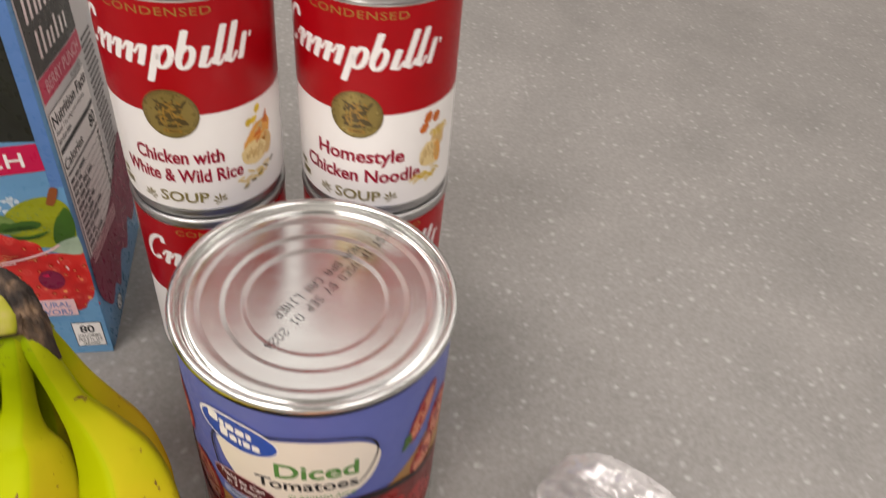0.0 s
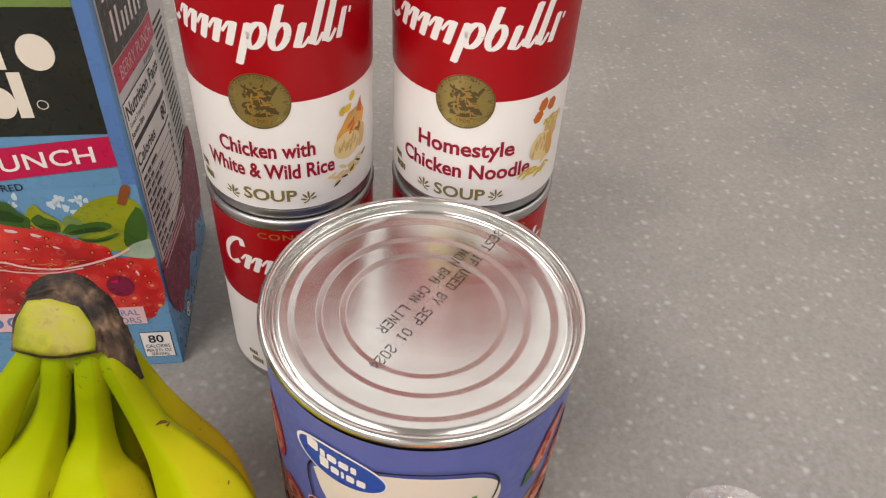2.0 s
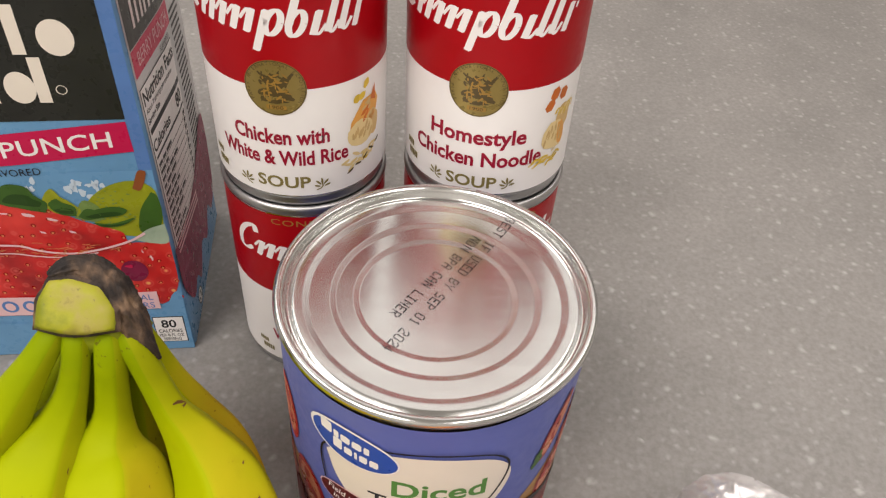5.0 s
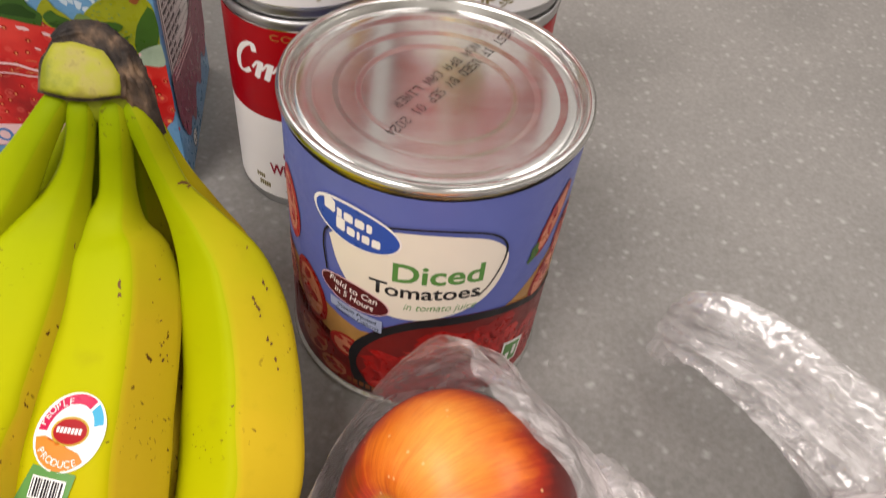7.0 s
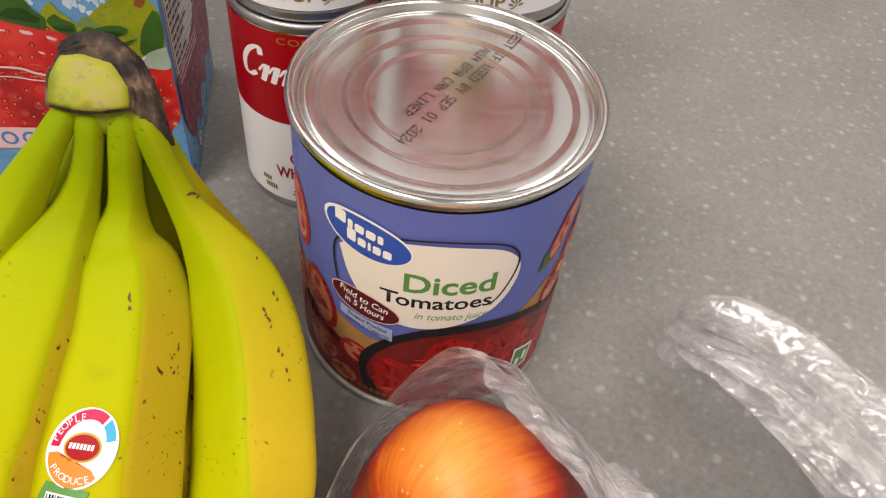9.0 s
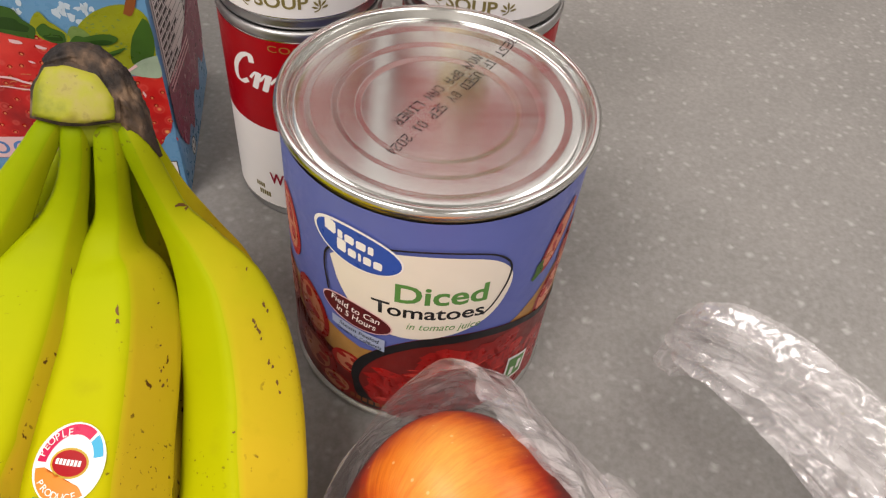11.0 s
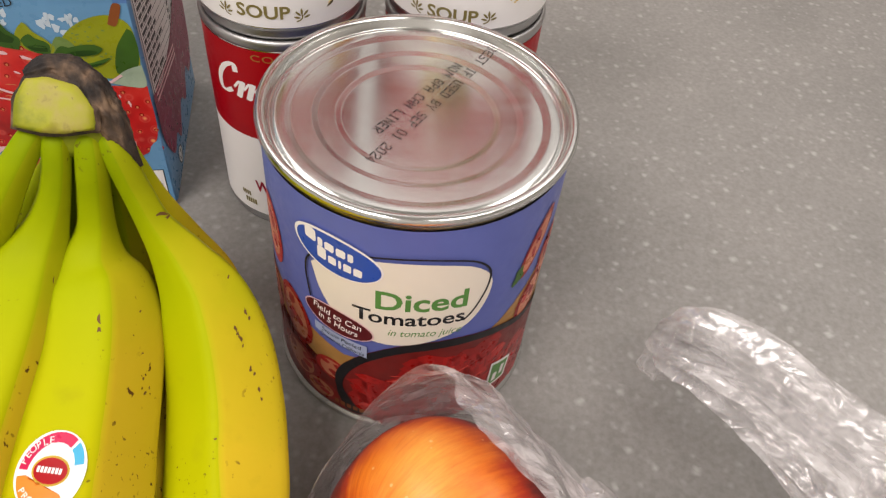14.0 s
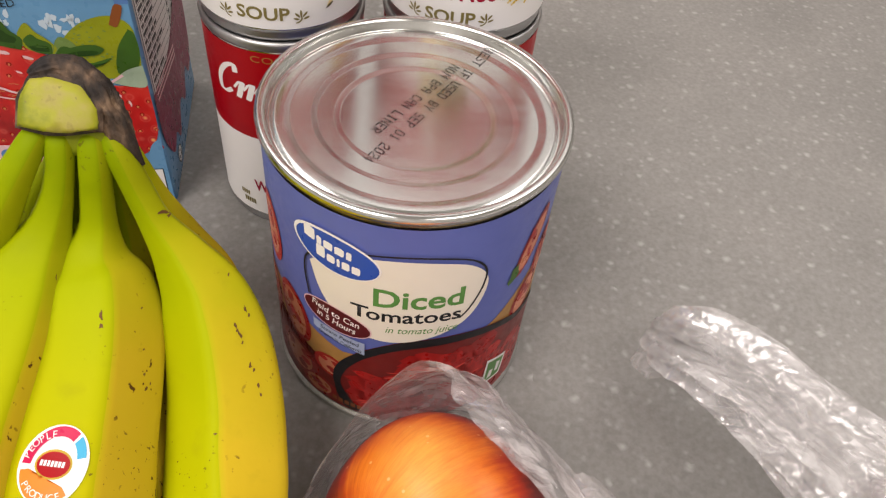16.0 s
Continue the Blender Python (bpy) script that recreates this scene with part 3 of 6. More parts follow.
def tomato_can():
    can = thing("tomato_can", pose(0, 0, 0), "large tin of diced tomatoes with blue paper label, unopened", "can")
    wall = [(0.0, 0.0022), (0.046, 0.0022), (0.0482, 0.0004), (0.0500, 0.0), (0.0512, 0.0006), (0.0515, 0.0016), (0.0512, 0.0028), (0.0503, 0.0036), (0.0500, 0.0046)]
    part("bottom_rim", lathe(wall), M_TIN, can, "seamed tinplate bottom rim")
    part("body", lathe([(0.0500, 0.0046), (0.0500, 0.1145), (0.0504, 0.1155)], 96), M_GOLD_TIN, can, "gold lacquered tin body")
    lid = part("lid", lathe(LID, 128), M_LID, can, "shiny tinplate lid with stepped rings")
    dot_line("BEST IF USED BY SEP 01 2024", (0.0272, 0.0365), (-0.556, -0.831), 0.00053, lid)
    dot_line("NON BPA CAN LINER", (0.0148, 0.0272), (-0.586, -0.810), 0.00053, lid)

    label = part("label", lathe([(BIG_R, 0.0050), (BIG_R, 0.1132)], 128), M_PERI, can, "blue printed paper label")
    R = BIG_R

    def put(name, bm, mat, deg, z, layer, note=""):
        return part(name, wrapped(bm, R, deg, z, 0.00006 + 0.00007 * layer), mat, label, note)

    rng = random.Random(5)
    k = R * math.pi / 180                                   # metres along the label for one degree
    A = lambda deg: (deg + 90) * k                          # degrees to x, with the camera's side in the middle
    # the still life printed round the foot of the label
    put("picture_ground", poly([(A(-200), 0.0), (A(20), 0.0), (A(20), 0.078), (A(-28), 0.0700), (A(-40), 0.061), (A(-52), 0.0525), (A(-62), 0.0480), (A(-115), 0.0380), (A(-122), 0.0400), (A(-131), 0.0430), (A(-145), 0.050), (A(-200), 0.055)]), M_WOODPRINT, -90, 0.0052, 1, "brown printed ground")
    put("picture_dark", poly([(A(-200), 0.0), (A(20), 0.0), (A(20), 0.038), (A(-30), 0.042), (A(-60), 0.030), (A(-117), 0.0150), (A(-125), 0.026), (A(-140), 0.02), (A(-200), 0.05)]), M_DARKFOOD, -90, 0.0052, 2, "dark red printed shade")
    for deg, z, rx, rz, turn in ((-156, 0.080, 0.0075, 0.0150, 8), (-141, 0.0475, 0.0085, 0.0145, 16), (-121, 0.0300, 0.0075, 0.0065, 0), (-141, 0.021, 0.012, 0.010, 0), (-128, 0.0120, 0.009, 0.006, 10),
                                 (-37, 0.0895, 0.0048, 0.0150, -24), (-33, 0.0585, 0.0070, 0.0120, -20), (-22, 0.075, 0.008, 0.013, -10), (-163, 0.045, 0.009, 0.012, 0)):
        put("tomato_print", poly(ellipse(A(deg), z, rx, rz, turn)), M_TOMATO, -90, 0, 3, "red printed tomato")
        put("tomato_flesh", poly(ellipse(A(deg), z, rx * 0.72, rz * 0.8, turn, 16)), M_TOMATO_LT, -90, 0, 4, "pale printed tomato flesh")
        put("tomato_core", poly(*[lumpy(rng, A(deg) + rng.uniform(-0.4, 0.4) * rx, z + rng.uniform(-0.5, 0.5) * rz, rx * 0.26, rz * 0.2, 7) for _ in range(4)]), M_TOMATO, -90, 0, 5)
    put("tomato_leaf", poly(lumpy(rng, A(-45.5), 0.0785, 0.0022, 0.0045, 9, 0.5, -30)), M_LEAF, -90, 0, 4)
    # the dark bowl and the diced pieces in it
    rim_top = [(A(d), z) for d, z in ((-119.5, 0.024), (-118.5, 0.031), (-114, 0.0395), (-104, 0.0500), (-90, 0.0575), (-70, 0.0590), (-50, 0.0555), (-36, 0.0510), (-20, 0.049))]
    rim_in = [(A(d), z) for d, z in ((-20, 0.0462), (-36, 0.0475), (-50, 0.0518), (-70, 0.0548), (-90, 0.0530), (-103, 0.0458), (-111, 0.0366), (-115, 0.0280), (-115.5, 0.021), (-111, 0.013), (-106, 0.0075), (-114, 0.007), (-118, 0.015))]
    top_line = [tuple(p) for p in smooth_line(rim_top, 4)]
    in_line = [tuple(p) for p in smooth_line(rim_in, 4)]
    put("diced_ground", poly([(A(-118), 0.008)] + [(x, z) for x, z in top_line] + [(A(-20), 0.008)]), M_DARKFOOD, -90, 0, 4, "dark red printed juice")
    pieces = []
    for i in range(150):
        d, z = rng.uniform(-113, -24), rng.uniform(0.0065, 0.052)
        lim = 0.0505 - 0.000014 * (d + 68) ** 2
        if z < lim and z > 0.0060 + max(0, (-100 - d)) * 0.0010:
            pieces.append(lumpy(rng, A(d), z, rng.uniform(0.0042, 0.0078), rng.uniform(0.0026, 0.0046), 6, 0.2, rng.uniform(-30, 50)))
    put("diced_tomato_print", poly(*pieces), M_TOMATO, -90, 0, 5, "red printed tomato pieces")
    glints = [lumpy(rng, A(rng.uniform(-108, -40)), rng.uniform(0.014, 0.042), rng.uniform(0.0010, 0.0034), rng.uniform(0.0003, 0.0007), 7, 0.4, rng.uniform(0, 55)) for _ in range(26)]
    put("diced_glints", poly(*glints), M_BERRY_LT, -90, 0, 6)
    put("bowl_print", poly(top_line + in_line), M_BLACK, -90, 0, 7, "black printed bowl rim")
    # cream name plate with a thin dark outline
    plate = smooth_line([(A(-128), 0.0865), (A(-120), 0.0935), (A(-104), 0.0985), (A(-86), 0.0995), (A(-70), 0.0965), (A(-61), 0.0890), (A(-60), 0.0800), (A(-65), 0.0690), (A(-75), 0.0620), (A(-92), 0.0575), (A(-106), 0.0585), (A(-116), 0.0640), (A(-124), 0.0745), (A(-128), 0.0865)], 5)
    put("name_plate", poly([tuple(p) for p in plate[:-1]]), M_CREAM, -90, 0, 8, "cream printed name plate")
    line = bmesh.new()
    ribbon(line, [(A(-129.5), 0.0680), (A(-131), 0.0800), (A(-129), 0.0885), (A(-120), 0.0955), (A(-104), 0.1003), (A(-86), 0.1017), (A(-70), 0.0990), (A(-62), 0.0925), (A(-61.5), 0.0840), (A(-65.5), 0.0740), (A(-69.5), 0.0690)], 0.00075, 0.00075, 5)
    put("plate_outline", line, M_BLACK, -90, 0, 9)
    put("lettering", shift(text_bm("Diced", 0.0125, 0.0292, 0.022), A(-85.5), 0.0768, 0, 0.02), M_GREEN, -90, 0, 9, "green lettering")
    put("lettering", shift(text_bm("T", 0.0090, 0.0062, 0.016), A(-90) - 0.0152, 0.0688, 0), M_BLACK, -90, 0, 9, "black lettering")
    put("lettering", shift(text_bm("omatoes", 0.0090, 0.0312, 0.016), A(-90) + 0.0027, 0.0690, 0, 0.015), M_BLACK, -90, 0, 9, "black lettering")
    put("lettering", shift(text_bm("in tomato juice", 0.0050, 0.0242, 0.0, 0.3), A(-83.5), 0.0630, 0, 0.02), M_GREEN, -90, 0, 9, "thin green lettering")
    # blue oval badge with plain white marks
    put("badge_border", poly(ellipse(A(-117.2), 0.0955, 0.0158, 0.0088, -10, 40)), M_WHITE, -90, 0, 10, "white badge border")
    put("badge", poly(ellipse(A(-116.9), 0.0953, 0.0149, 0.0080, -10, 40)), M_BLUE, -90, 0, 11, "blue oval badge")
    for x0, z0, widths in ((-0.0112, 0.0010, (0.0046, 0.0022, 0.0036, 0.0036, 0.0022)), (-0.0066, -0.0044, (0.0036, 0.0032, 0.0014, 0.0030, 0.0032))):
        x = x0
        for i, w in enumerate(widths):
            tall = 0.0054 if i == 0 else 0.0036
            cx, cz = x + w / 2 + A(-116.9), z0 + tall / 2 - (x + w / 2) * 0.16 + 0.0953
            h, v = w / 2 - 0.0002, tall / 2
            mark = poly([(cx - h, cz - v + h * 0.16), (cx + h * 0.7, cz - v - h * 0.1), (cx + h, cz - v + 0.0006), (cx + h, cz + v - h * 0.16 - 0.0004), (cx + h * 0.5, cz + v - h * 0.1), (cx - h * 0.7, cz + v), (cx - h, cz + v - 0.0006)])
            put("badge_mark", mark, M_WHITE, -90, 0, 12, "white mark on the badge")
            x += w + 0.0003
    # dark red oval and its two small lines
    put("claim_strip", poly([(A(-128), 0.0560), (A(-105), 0.0535), (A(-105), 0.0465), (A(-128), 0.0515)]), M_STRIP, -90, 0, 10, "pale blue strip")
    put("claim_oval_border", poly(ellipse(A(-117.3), 0.0622, 0.0134, 0.0066, -10, 36)), M_PINKISH, -90, 0, 11)
    put("claim_oval", poly(ellipse(A(-117.3), 0.0622, 0.0129, 0.0061, -10, 36)), M_DKMAROON, -90, 0, 12, "dark red oval")
    put("lettering", shift(text_bm("Field to Can", 0.0044, 0.0182, 0.008), A(-117.6), 0.0632, -9), M_WHITE, -90, 0, 13, "white lettering")
    put("lettering", shift(text_bm("in 5 Hours", 0.0044, 0.0148, 0.008), A(-117.2), 0.0590, -9), M_WHITE, -90, 0, 13, "white lettering")
    put("lettering", shift(text_bm("Steam Peeled", 0.0030, 0.0150), A(-116), 0.0518, -8), M_BLACK, -90, 0, 12, "small dark lettering")
    put("lettering", shift(text_bm("Grown in California", 0.0030, 0.0170), A(-115.8), 0.0487, -8), M_BLACK, -90, 0, 12, "small dark lettering")
    # small white and green mark near the foot
    put("corner_mark", poly([(A(-51.5), 0.0145), (A(-39.5), 0.0135), (A(-37.5), 0.0265), (A(-50.5), 0.0310)]), M_WHITE, -90, 0, 8, "white corner mark")
    put("corner_mark_green", poly([(A(-50.2), 0.0158), (A(-40.8), 0.0150), (A(-39.2), 0.0254), (A(-49.4), 0.0290)]), M_GREEN, -90, 0, 9, "green corner mark")
    put("corner_mark_arrow", poly([(A(-48.6), 0.0172), (A(-46.2), 0.0170), (A(-45.4), 0.0216), (A(-48.0), 0.0226)], [(A(-44.2), 0.0186), (A(-42.0), 0.0182), (A(-41.0), 0.0236), (A(-43.6), 0.0248)]), M_WHITE, -90, 0, 10)
    bars = [rect(A(-120) + i * 0.0026, 0.0085 - i * 0.0001, A(-120) + i * 0.0026 + 0.0019, 0.0112 - i * 0.0001) for i in range(6)]
    put("weight_bars", poly(*bars), M_STEMINK, -90, 0, 8, "small dim printed line")
    return can


tomato_can()


# ---- soup cans, two stacks of two ----
SOUP_R, SOUP_H = 0.0330, 0.1016


def brush_word(width, height):
    """The maker's white mark as a plain running brush line with tall and low strokes, not lettered."""
    bm = bmesh.new()
    u, h = width / 10.0, height
    lean = 0.30 * h

    def P(*pts):
        return [(x * u + y * lean - width / 2, y * h) for x, y in pts]
    thick, thin = 0.0027, 0.0012

    def stroke(x, y0, y1, w=thick):
        a, b = P((x, y0), (x, y1))
        n = w / 2
        bm.faces.new([bm.verts.new((px, py, 0)) for px, py in ((a[0] - n, a[1]), (a[0] + n * 0.4, a[1] - n * 0.35), (a[0] + n, a[1]), (b[0] + n, b[1]), (b[0] - n * 0.2, b[1] + n * 0.35), (b[0] - n, b[1]))])

    def loop(x, y, rx, ry):
        ring = [(x + rx * math.cos(radians(a)), y + ry * math.sin(radians(a))) for a in range(0, 361, 24)]
        ribbon(bm, P(*ring), thick * 0.85, thin, 3)

    ribbon(bm, P((1.00, 1.20), (0.75, 1.55), (0.25, 1.30), (0.00, 0.7), (0.20, 0.12), (0.62, 0.02), (1.0, 0.25)), thick, thin)
    for x in (1.52, 2.12, 2.75, 3.38, 4.02):
        stroke(x, 0.0, 0.80)
        ribbon(bm, P((x - 0.42, 0.42), (x - 0.2, 0.78), (x, 0.70)), thin, thin * 0.7, 4)
    stroke(4.62, -0.62, 0.82)
    loop(5.02, 0.42, 0.30, 0.42)
    loop(5.98, 0.40, 0.30, 0.42)
    stroke(5.68, 0.35, 1.45)
    stroke(6.80, 0.0, 0.78)
    ribbon(bm, P((6.8, 0.05), (7.05, 0.0), (7.25, 0.3)), thin, thin * 0.8, 4)
    for x in (7.42, 8.02):
        stroke(x, 0.05, 1.50)
        ribbon(bm, P((x, 0.10), (x + 0.22, 0.0), (x + 0.42, 0.35)), thin, thin * 0.8, 4)
    stroke(8.72, 0.0, 0.95, thick * 0.9)
    stroke(9.08, 0.72, 0.9, thick * 0.4)
    return bm


def sprig(x, z, flip):
    """A small printed herb sprig: a curled stalk and five slender leaves."""
    bm = bmesh.new()
    s = -1 if flip else 1
    ribbon(bm, [(x + a * s, z + b) for a, b in ((0.0022, -0.0004), (0.0008, 0.0001), (0.0, 0.0012), (0.0001, 0.0024))], 0.0005, 0.0005, 4)
    for dx, dz, rx, turn in ((0.0002, 0.0034, 0.0015, 86), (0.0015, 0.0028, 0.0014, 48), (-0.0013, 0.0029, 0.0014, 132), (0.0020, 0.0013, 0.0012, 18), (-0.0018, 0.0014, 0.0012, 160)):
        leaf = ellipse(x + dx * s, z + dz, rx, 0.00042, turn if not flip else 180 - turn, 10)
        bm.faces.new([bm.verts.new((px, pz, 0)) for px, pz in leaf])
    return bm


def soup_can(flavour, lines, x, y, z, turn, note, lean=0.0):
    can = thing("soup_can", pose(x, y, z, 0, lean, 0) @ pose(0, 0, 0, 0, 0, turn), note, "can", "soup cans in two stacks")
    R = SOUP_R
    foot = [(0.0, 0.0035), (0.0285, 0.0035), (0.0296, 0.0010), (0.0308, 0.0), (0.0319, 0.0006), (0.0321, 0.0020), (0.0318, 0.0034), (0.0322, 0.0046), (R - 0.0001, 0.0056)]
    part("bottom_rim", lathe(foot, 80), M_RIM, can, "tinplate foot that nests in a lid")
    part("body", lathe([(R - 0.0001, 0.0056), (R - 0.0001, 0.0965), (R - 0.0004, 0.0972)], 80), M_TIN, can, "tinplate body")
    top = [(0.0, 0.0975), (0.0135, 0.0975), (0.0142, 0.0982), (0.0150, 0.0975), (0.0240, 0.0972), (0.0252, 0.0982), (0.0266, 0.0972), (0.0290, 0.0958), (0.0301, 0.0962), (0.0308, 0.1002), (0.0313, 0.1013),
           (0.0324, 0.1016), (0.0333, 0.1011), (0.0336, 0.1000), (0.0335, 0.0985), (0.0331, 0.0973), (R - 0.0004, 0.0970)]
    lid = part("lid", lathe(top, 96), M_RIM, can, "easy-open tinplate lid")
    # pull ring and rivet
    ring = bmesh.new()
    outer = [ellipse(0.0, 0.0095, 0.0098, 0.0125, 0, 32), ellipse(0.0, 0.0108, 0.0068, 0.0080, 0, 32)]
    loops = []
    for zz in (0.0988, 0.1002):
        loops.append([[ring.verts.new((a, b, zz + 0.0006 * (b > 0.012))) for a, b in o] for o in outer])
    for i in range(32):
        j = (i + 1) % 32
        (ob0, ib0), (ob1, ib1) = loops
        ring.faces.new((ob1[i], ob1[j], ib1[j], ib1[i]))
        ring.faces.new((ob0[i], ib0[i], ib0[j], ob0[j]))
        ring.faces.new((ob0[i], ob0[j], ob1[j], ob1[i]))
        ring.faces.new((ib0[i], ib1[i], ib1[j], ib0[j]))
    tab = part("pull_ring", ring, M_TIN, lid, "tinplate pull ring")
    tab.rotation_euler = (0, 0, radians((70 if flavour == "rice" else -112) - turn))
    riv = part("rivet", lathe([(0.0033, 0.0988), (0.0033, 0.1006), (0.0026, 0.1012), (0.0, 0.1013)], 24), M_TIN, lid)
    for i in range(26):
        a = radians(200 + i * 6)
        if i % 6 == 5:
            continue
        b = poly(rect(-0.0007, -0.0009, 0.0007, 0.0009))
        bmesh.ops.transform(b, matrix=Matrix.Translation((0.0200 * math.cos(a - radians(turn)), 0.0200 * math.sin(a - radians(turn)), 0.0976)) @ Matrix.Rotation(a - radians(turn) - math.pi / 2, 4, "Z"), verts=b.verts)
        part("lid_print", b, M_PINKISH, lid, smooth=False)

    red_h = 0.0525
    label = part("label", lathe([(R, 0.0060), (R, red_h)], 96), M_WHITE, can, "white lower half of the paper label")
    upper = part("label_top", lathe([(R + 0.00004, red_h - 0.0004), (R + 0.00004, 0.0966)], 96), M_RED, can, "red upper half of the paper label")

    def put(name, bm, mat, dz, layer, parent=label, note=""):
        return part(name, wrapped(bm, R, -90, dz, 0.00006 + 0.00006 * layer, 0.0016), mat, parent, note)

    k = R * math.pi / 180
    put("lettering", text_bm("CONDENSED", 0.0042, 0.0385, 0.0, 0, 1.1), M_GOLD, 0.0925 - 0.0006, 1, upper, "gold lettering")
    put("brush_mark", shift(brush_word(0.0765, 0.0098), 0.0, 0.0, 0), M_WHITE, 0.0722, 1, upper, "white brush-stroke mark")
    # bronze medal
    mz = 0.0524 if flavour == "rice" else 0.0514
    medal = put("medal", poly(ellipse(0, 0, 0.0106, 0.0106, 0, 48)), M_BRONZE, mz, 2, label, "bronze printed medal")
    rng = random.Random(11)
    figs = [lumpy(rng, a, b, rx, ry, 11, 0.4, t) for a, b, rx, ry, t in ((-0.0005, 0.001, 0.0022, 0.0040, 20), (0.0036, 0.0026, 0.0013, 0.0038, -35), (-0.0028, 0.0030, 0.0012, 0.0020, 40), (-0.0026, -0.0020, 0.0028, 0.0014, 10), (0.0034, -0.0030, 0.0026, 0.0012, -15), (0.0010, -0.0050, 0.0040, 0.0008, 0), (-0.0040, -0.0046, 0.0014, 0.0010, 0))]
    put("medal_figure", poly(*figs), M_BRONZE_DK, mz, 3, label)
    put("medal_shade", poly(*[lumpy(rng, rng.uniform(-0.0050, 0.0050), rng.uniform(-0.0050, 0.0055), rng.uniform(0.0006, 0.0016), rng.uniform(0.0002, 0.0006), 7, 0.4, rng.uniform(0, 180)) for _ in range(34)]), M_BRONZE_DK, mz, 3, label)
    put("medal_relief", poly(*[lumpy(rng, rng.uniform(-0.0045, 0.0045), rng.uniform(-0.0050, 0.0055), rng.uniform(0.0005, 0.0017), rng.uniform(0.0002, 0.0005), 7, 0.4, rng.uniform(0, 180)) for _ in range(30)]), M_GOLD, mz, 4, label)
    rim = bmesh.new()
    ribbon(rim, [(0.0103 * math.cos(radians(a)), 0.0103 * math.sin(radians(a))) for a in range(0, 361, 15)], 0.0003, 0.0003, 2)
    put("medal_rim", rim, M_BRONZE_DK, mz, 3, label)
    put("medal_lettering", arc_text("PARIS INTERNATIONAL EXPOSITION", 0.0017, 0.0094, 90, 250), M_BRONZE_DK, mz, 3, label)
    put("medal_plate", poly(rect(-0.0034, -0.0082, 0.0034, -0.0065)), M_GOLD, mz, 4, label)
    put("medal_lettering", shift(text_bm("1900", 0.0019, 0.0048), 0, -0.0080), M_BRONZE_DK, mz, 5, label)
    for (body, size, width, dx, dz) in lines:
        put("lettering", shift(text_bm(body, size, width, 0.026), dx, 0), M_MAROON, dz, 2, label, "maroon lettering")
    put("lettering", text_bm("SOUP", 0.0072, 0.0198, 0.022), M_OLIVE, 0.0100 if flavour == "rice" else 0.0090, 2, label, "olive lettering")
    put("sprig", sprig(-0.0148, 0.0090, False), M_OLIVE, 0, 2)
    put("sprig", sprig(0.0142, 0.0090, True), M_OLIVE, 0, 2)
    bars = [rect(-0.0315 + i * 0.0013, 0.0105, -0.0315 + i * 0.0013 + 0.0009, 0.0135) for i in range(5)] + [rect(-0.0330 + i * 0.0013, 0.0150, -0.0330 + i * 0.0013 + 0.0009, 0.0176) for i in range(4)]
    put("weight_bars", poly(*bars), M_OLIVE, 0, 2, label, "small printed weight")
    # printed food at the edge of the label
    cx = 0.0335

    def food(shape, mat, layer, note):
        put("food_print", poly(shape), mat, 0, layer, label, note)
    if flavour == "rice":
        food(lumpy(rng, cx - 0.0005, 0.0345, 0.0092, 0.0060, 12, 0.14, 50), M_ROAST, 2, "browned printed chicken")
        food([(cx + 0.0022, 0.0405), (cx + 0.0052, 0.0458), (cx + 0.0056, 0.0390)], M_CARROT, 3, "orange printed carrot")
        food(lumpy(rng, cx - 0.0025, 0.0285, 0.0066, 0.0056, 16, 0.06), M_CHICKEN, 3, "pale printed chicken")
        food(lumpy(rng, cx + 0.0036, 0.0300, 0.0040, 0.0056, 14, 0.1), M_POTATO, 2, "pale printed chicken")
        for i in range(9):
            food(lumpy(rng, cx - 0.0065 + i * 0.0011, 0.0262 + rng.uniform(0, 0.0050), 0.0006, 0.0019, 8, 0.3, rng.uniform(-25, 5)), M_POTATO, 4, "chicken grain")
        for i in range(8):
            food(lumpy(rng, cx - 0.003 + rng.uniform(0, 0.0065), 0.0345 + rng.uniform(-0.0015, 0.0075), 0.0017, 0.0007, 8, 0.4, rng.uniform(20, 80)), M_CARROT if i % 2 else M_POTATO, 3, "browned edge")
        for a, b, t in ((-0.0045, 0.0435, 40), (0.0002, 0.0482, 60), (-0.0020, 0.0440, 30), (-0.0008, 0.0180, 50), (0.0002, 0.0172, 40)):
            food(lumpy(rng, cx + a, b, 0.0019, 0.0014, 9, 0.14, t), M_CORN, 3, "yellow printed corn")
        for i in range(13):
            food(lumpy(rng, cx - 0.010 + i * 0.0012, 0.0125 + 0.0060 * rng.random() + i * 0.0005, 0.0021, 0.0007, 8, 0.15, rng.uniform(-50, 60)), M_CHICKEN, 4, "printed rice")
        for i in range(5):
            food(lumpy(rng, cx - 0.008 + i * 0.0036, 0.0135 + i * 0.0018, 0.0018, 0.0005, 8, 0.2, rng.uniform(-30, 40)), M_BRONZE_DK, 5, "dark printed wild rice")
    else:
        for a, b, t in ((-0.0052, 0.0425, 60), (-0.0034, 0.0468, 70), (0.0010, 0.0460, 70)):
            food(lumpy(rng, cx + a, b, 0.0030, 0.0021, 6, 0.12, t), M_CARROT, 2, "orange printed carrot")
        food(lumpy(rng, cx + 0.0030, 0.0350, 0.0042, 0.0062, 12, 0.10), M_POTATO, 2, "pale printed chicken")
        food(lumpy(rng, cx - 0.0012, 0.0285, 0.0060, 0.0064, 16, 0.06), M_CHICKEN, 3, "pale printed chicken")
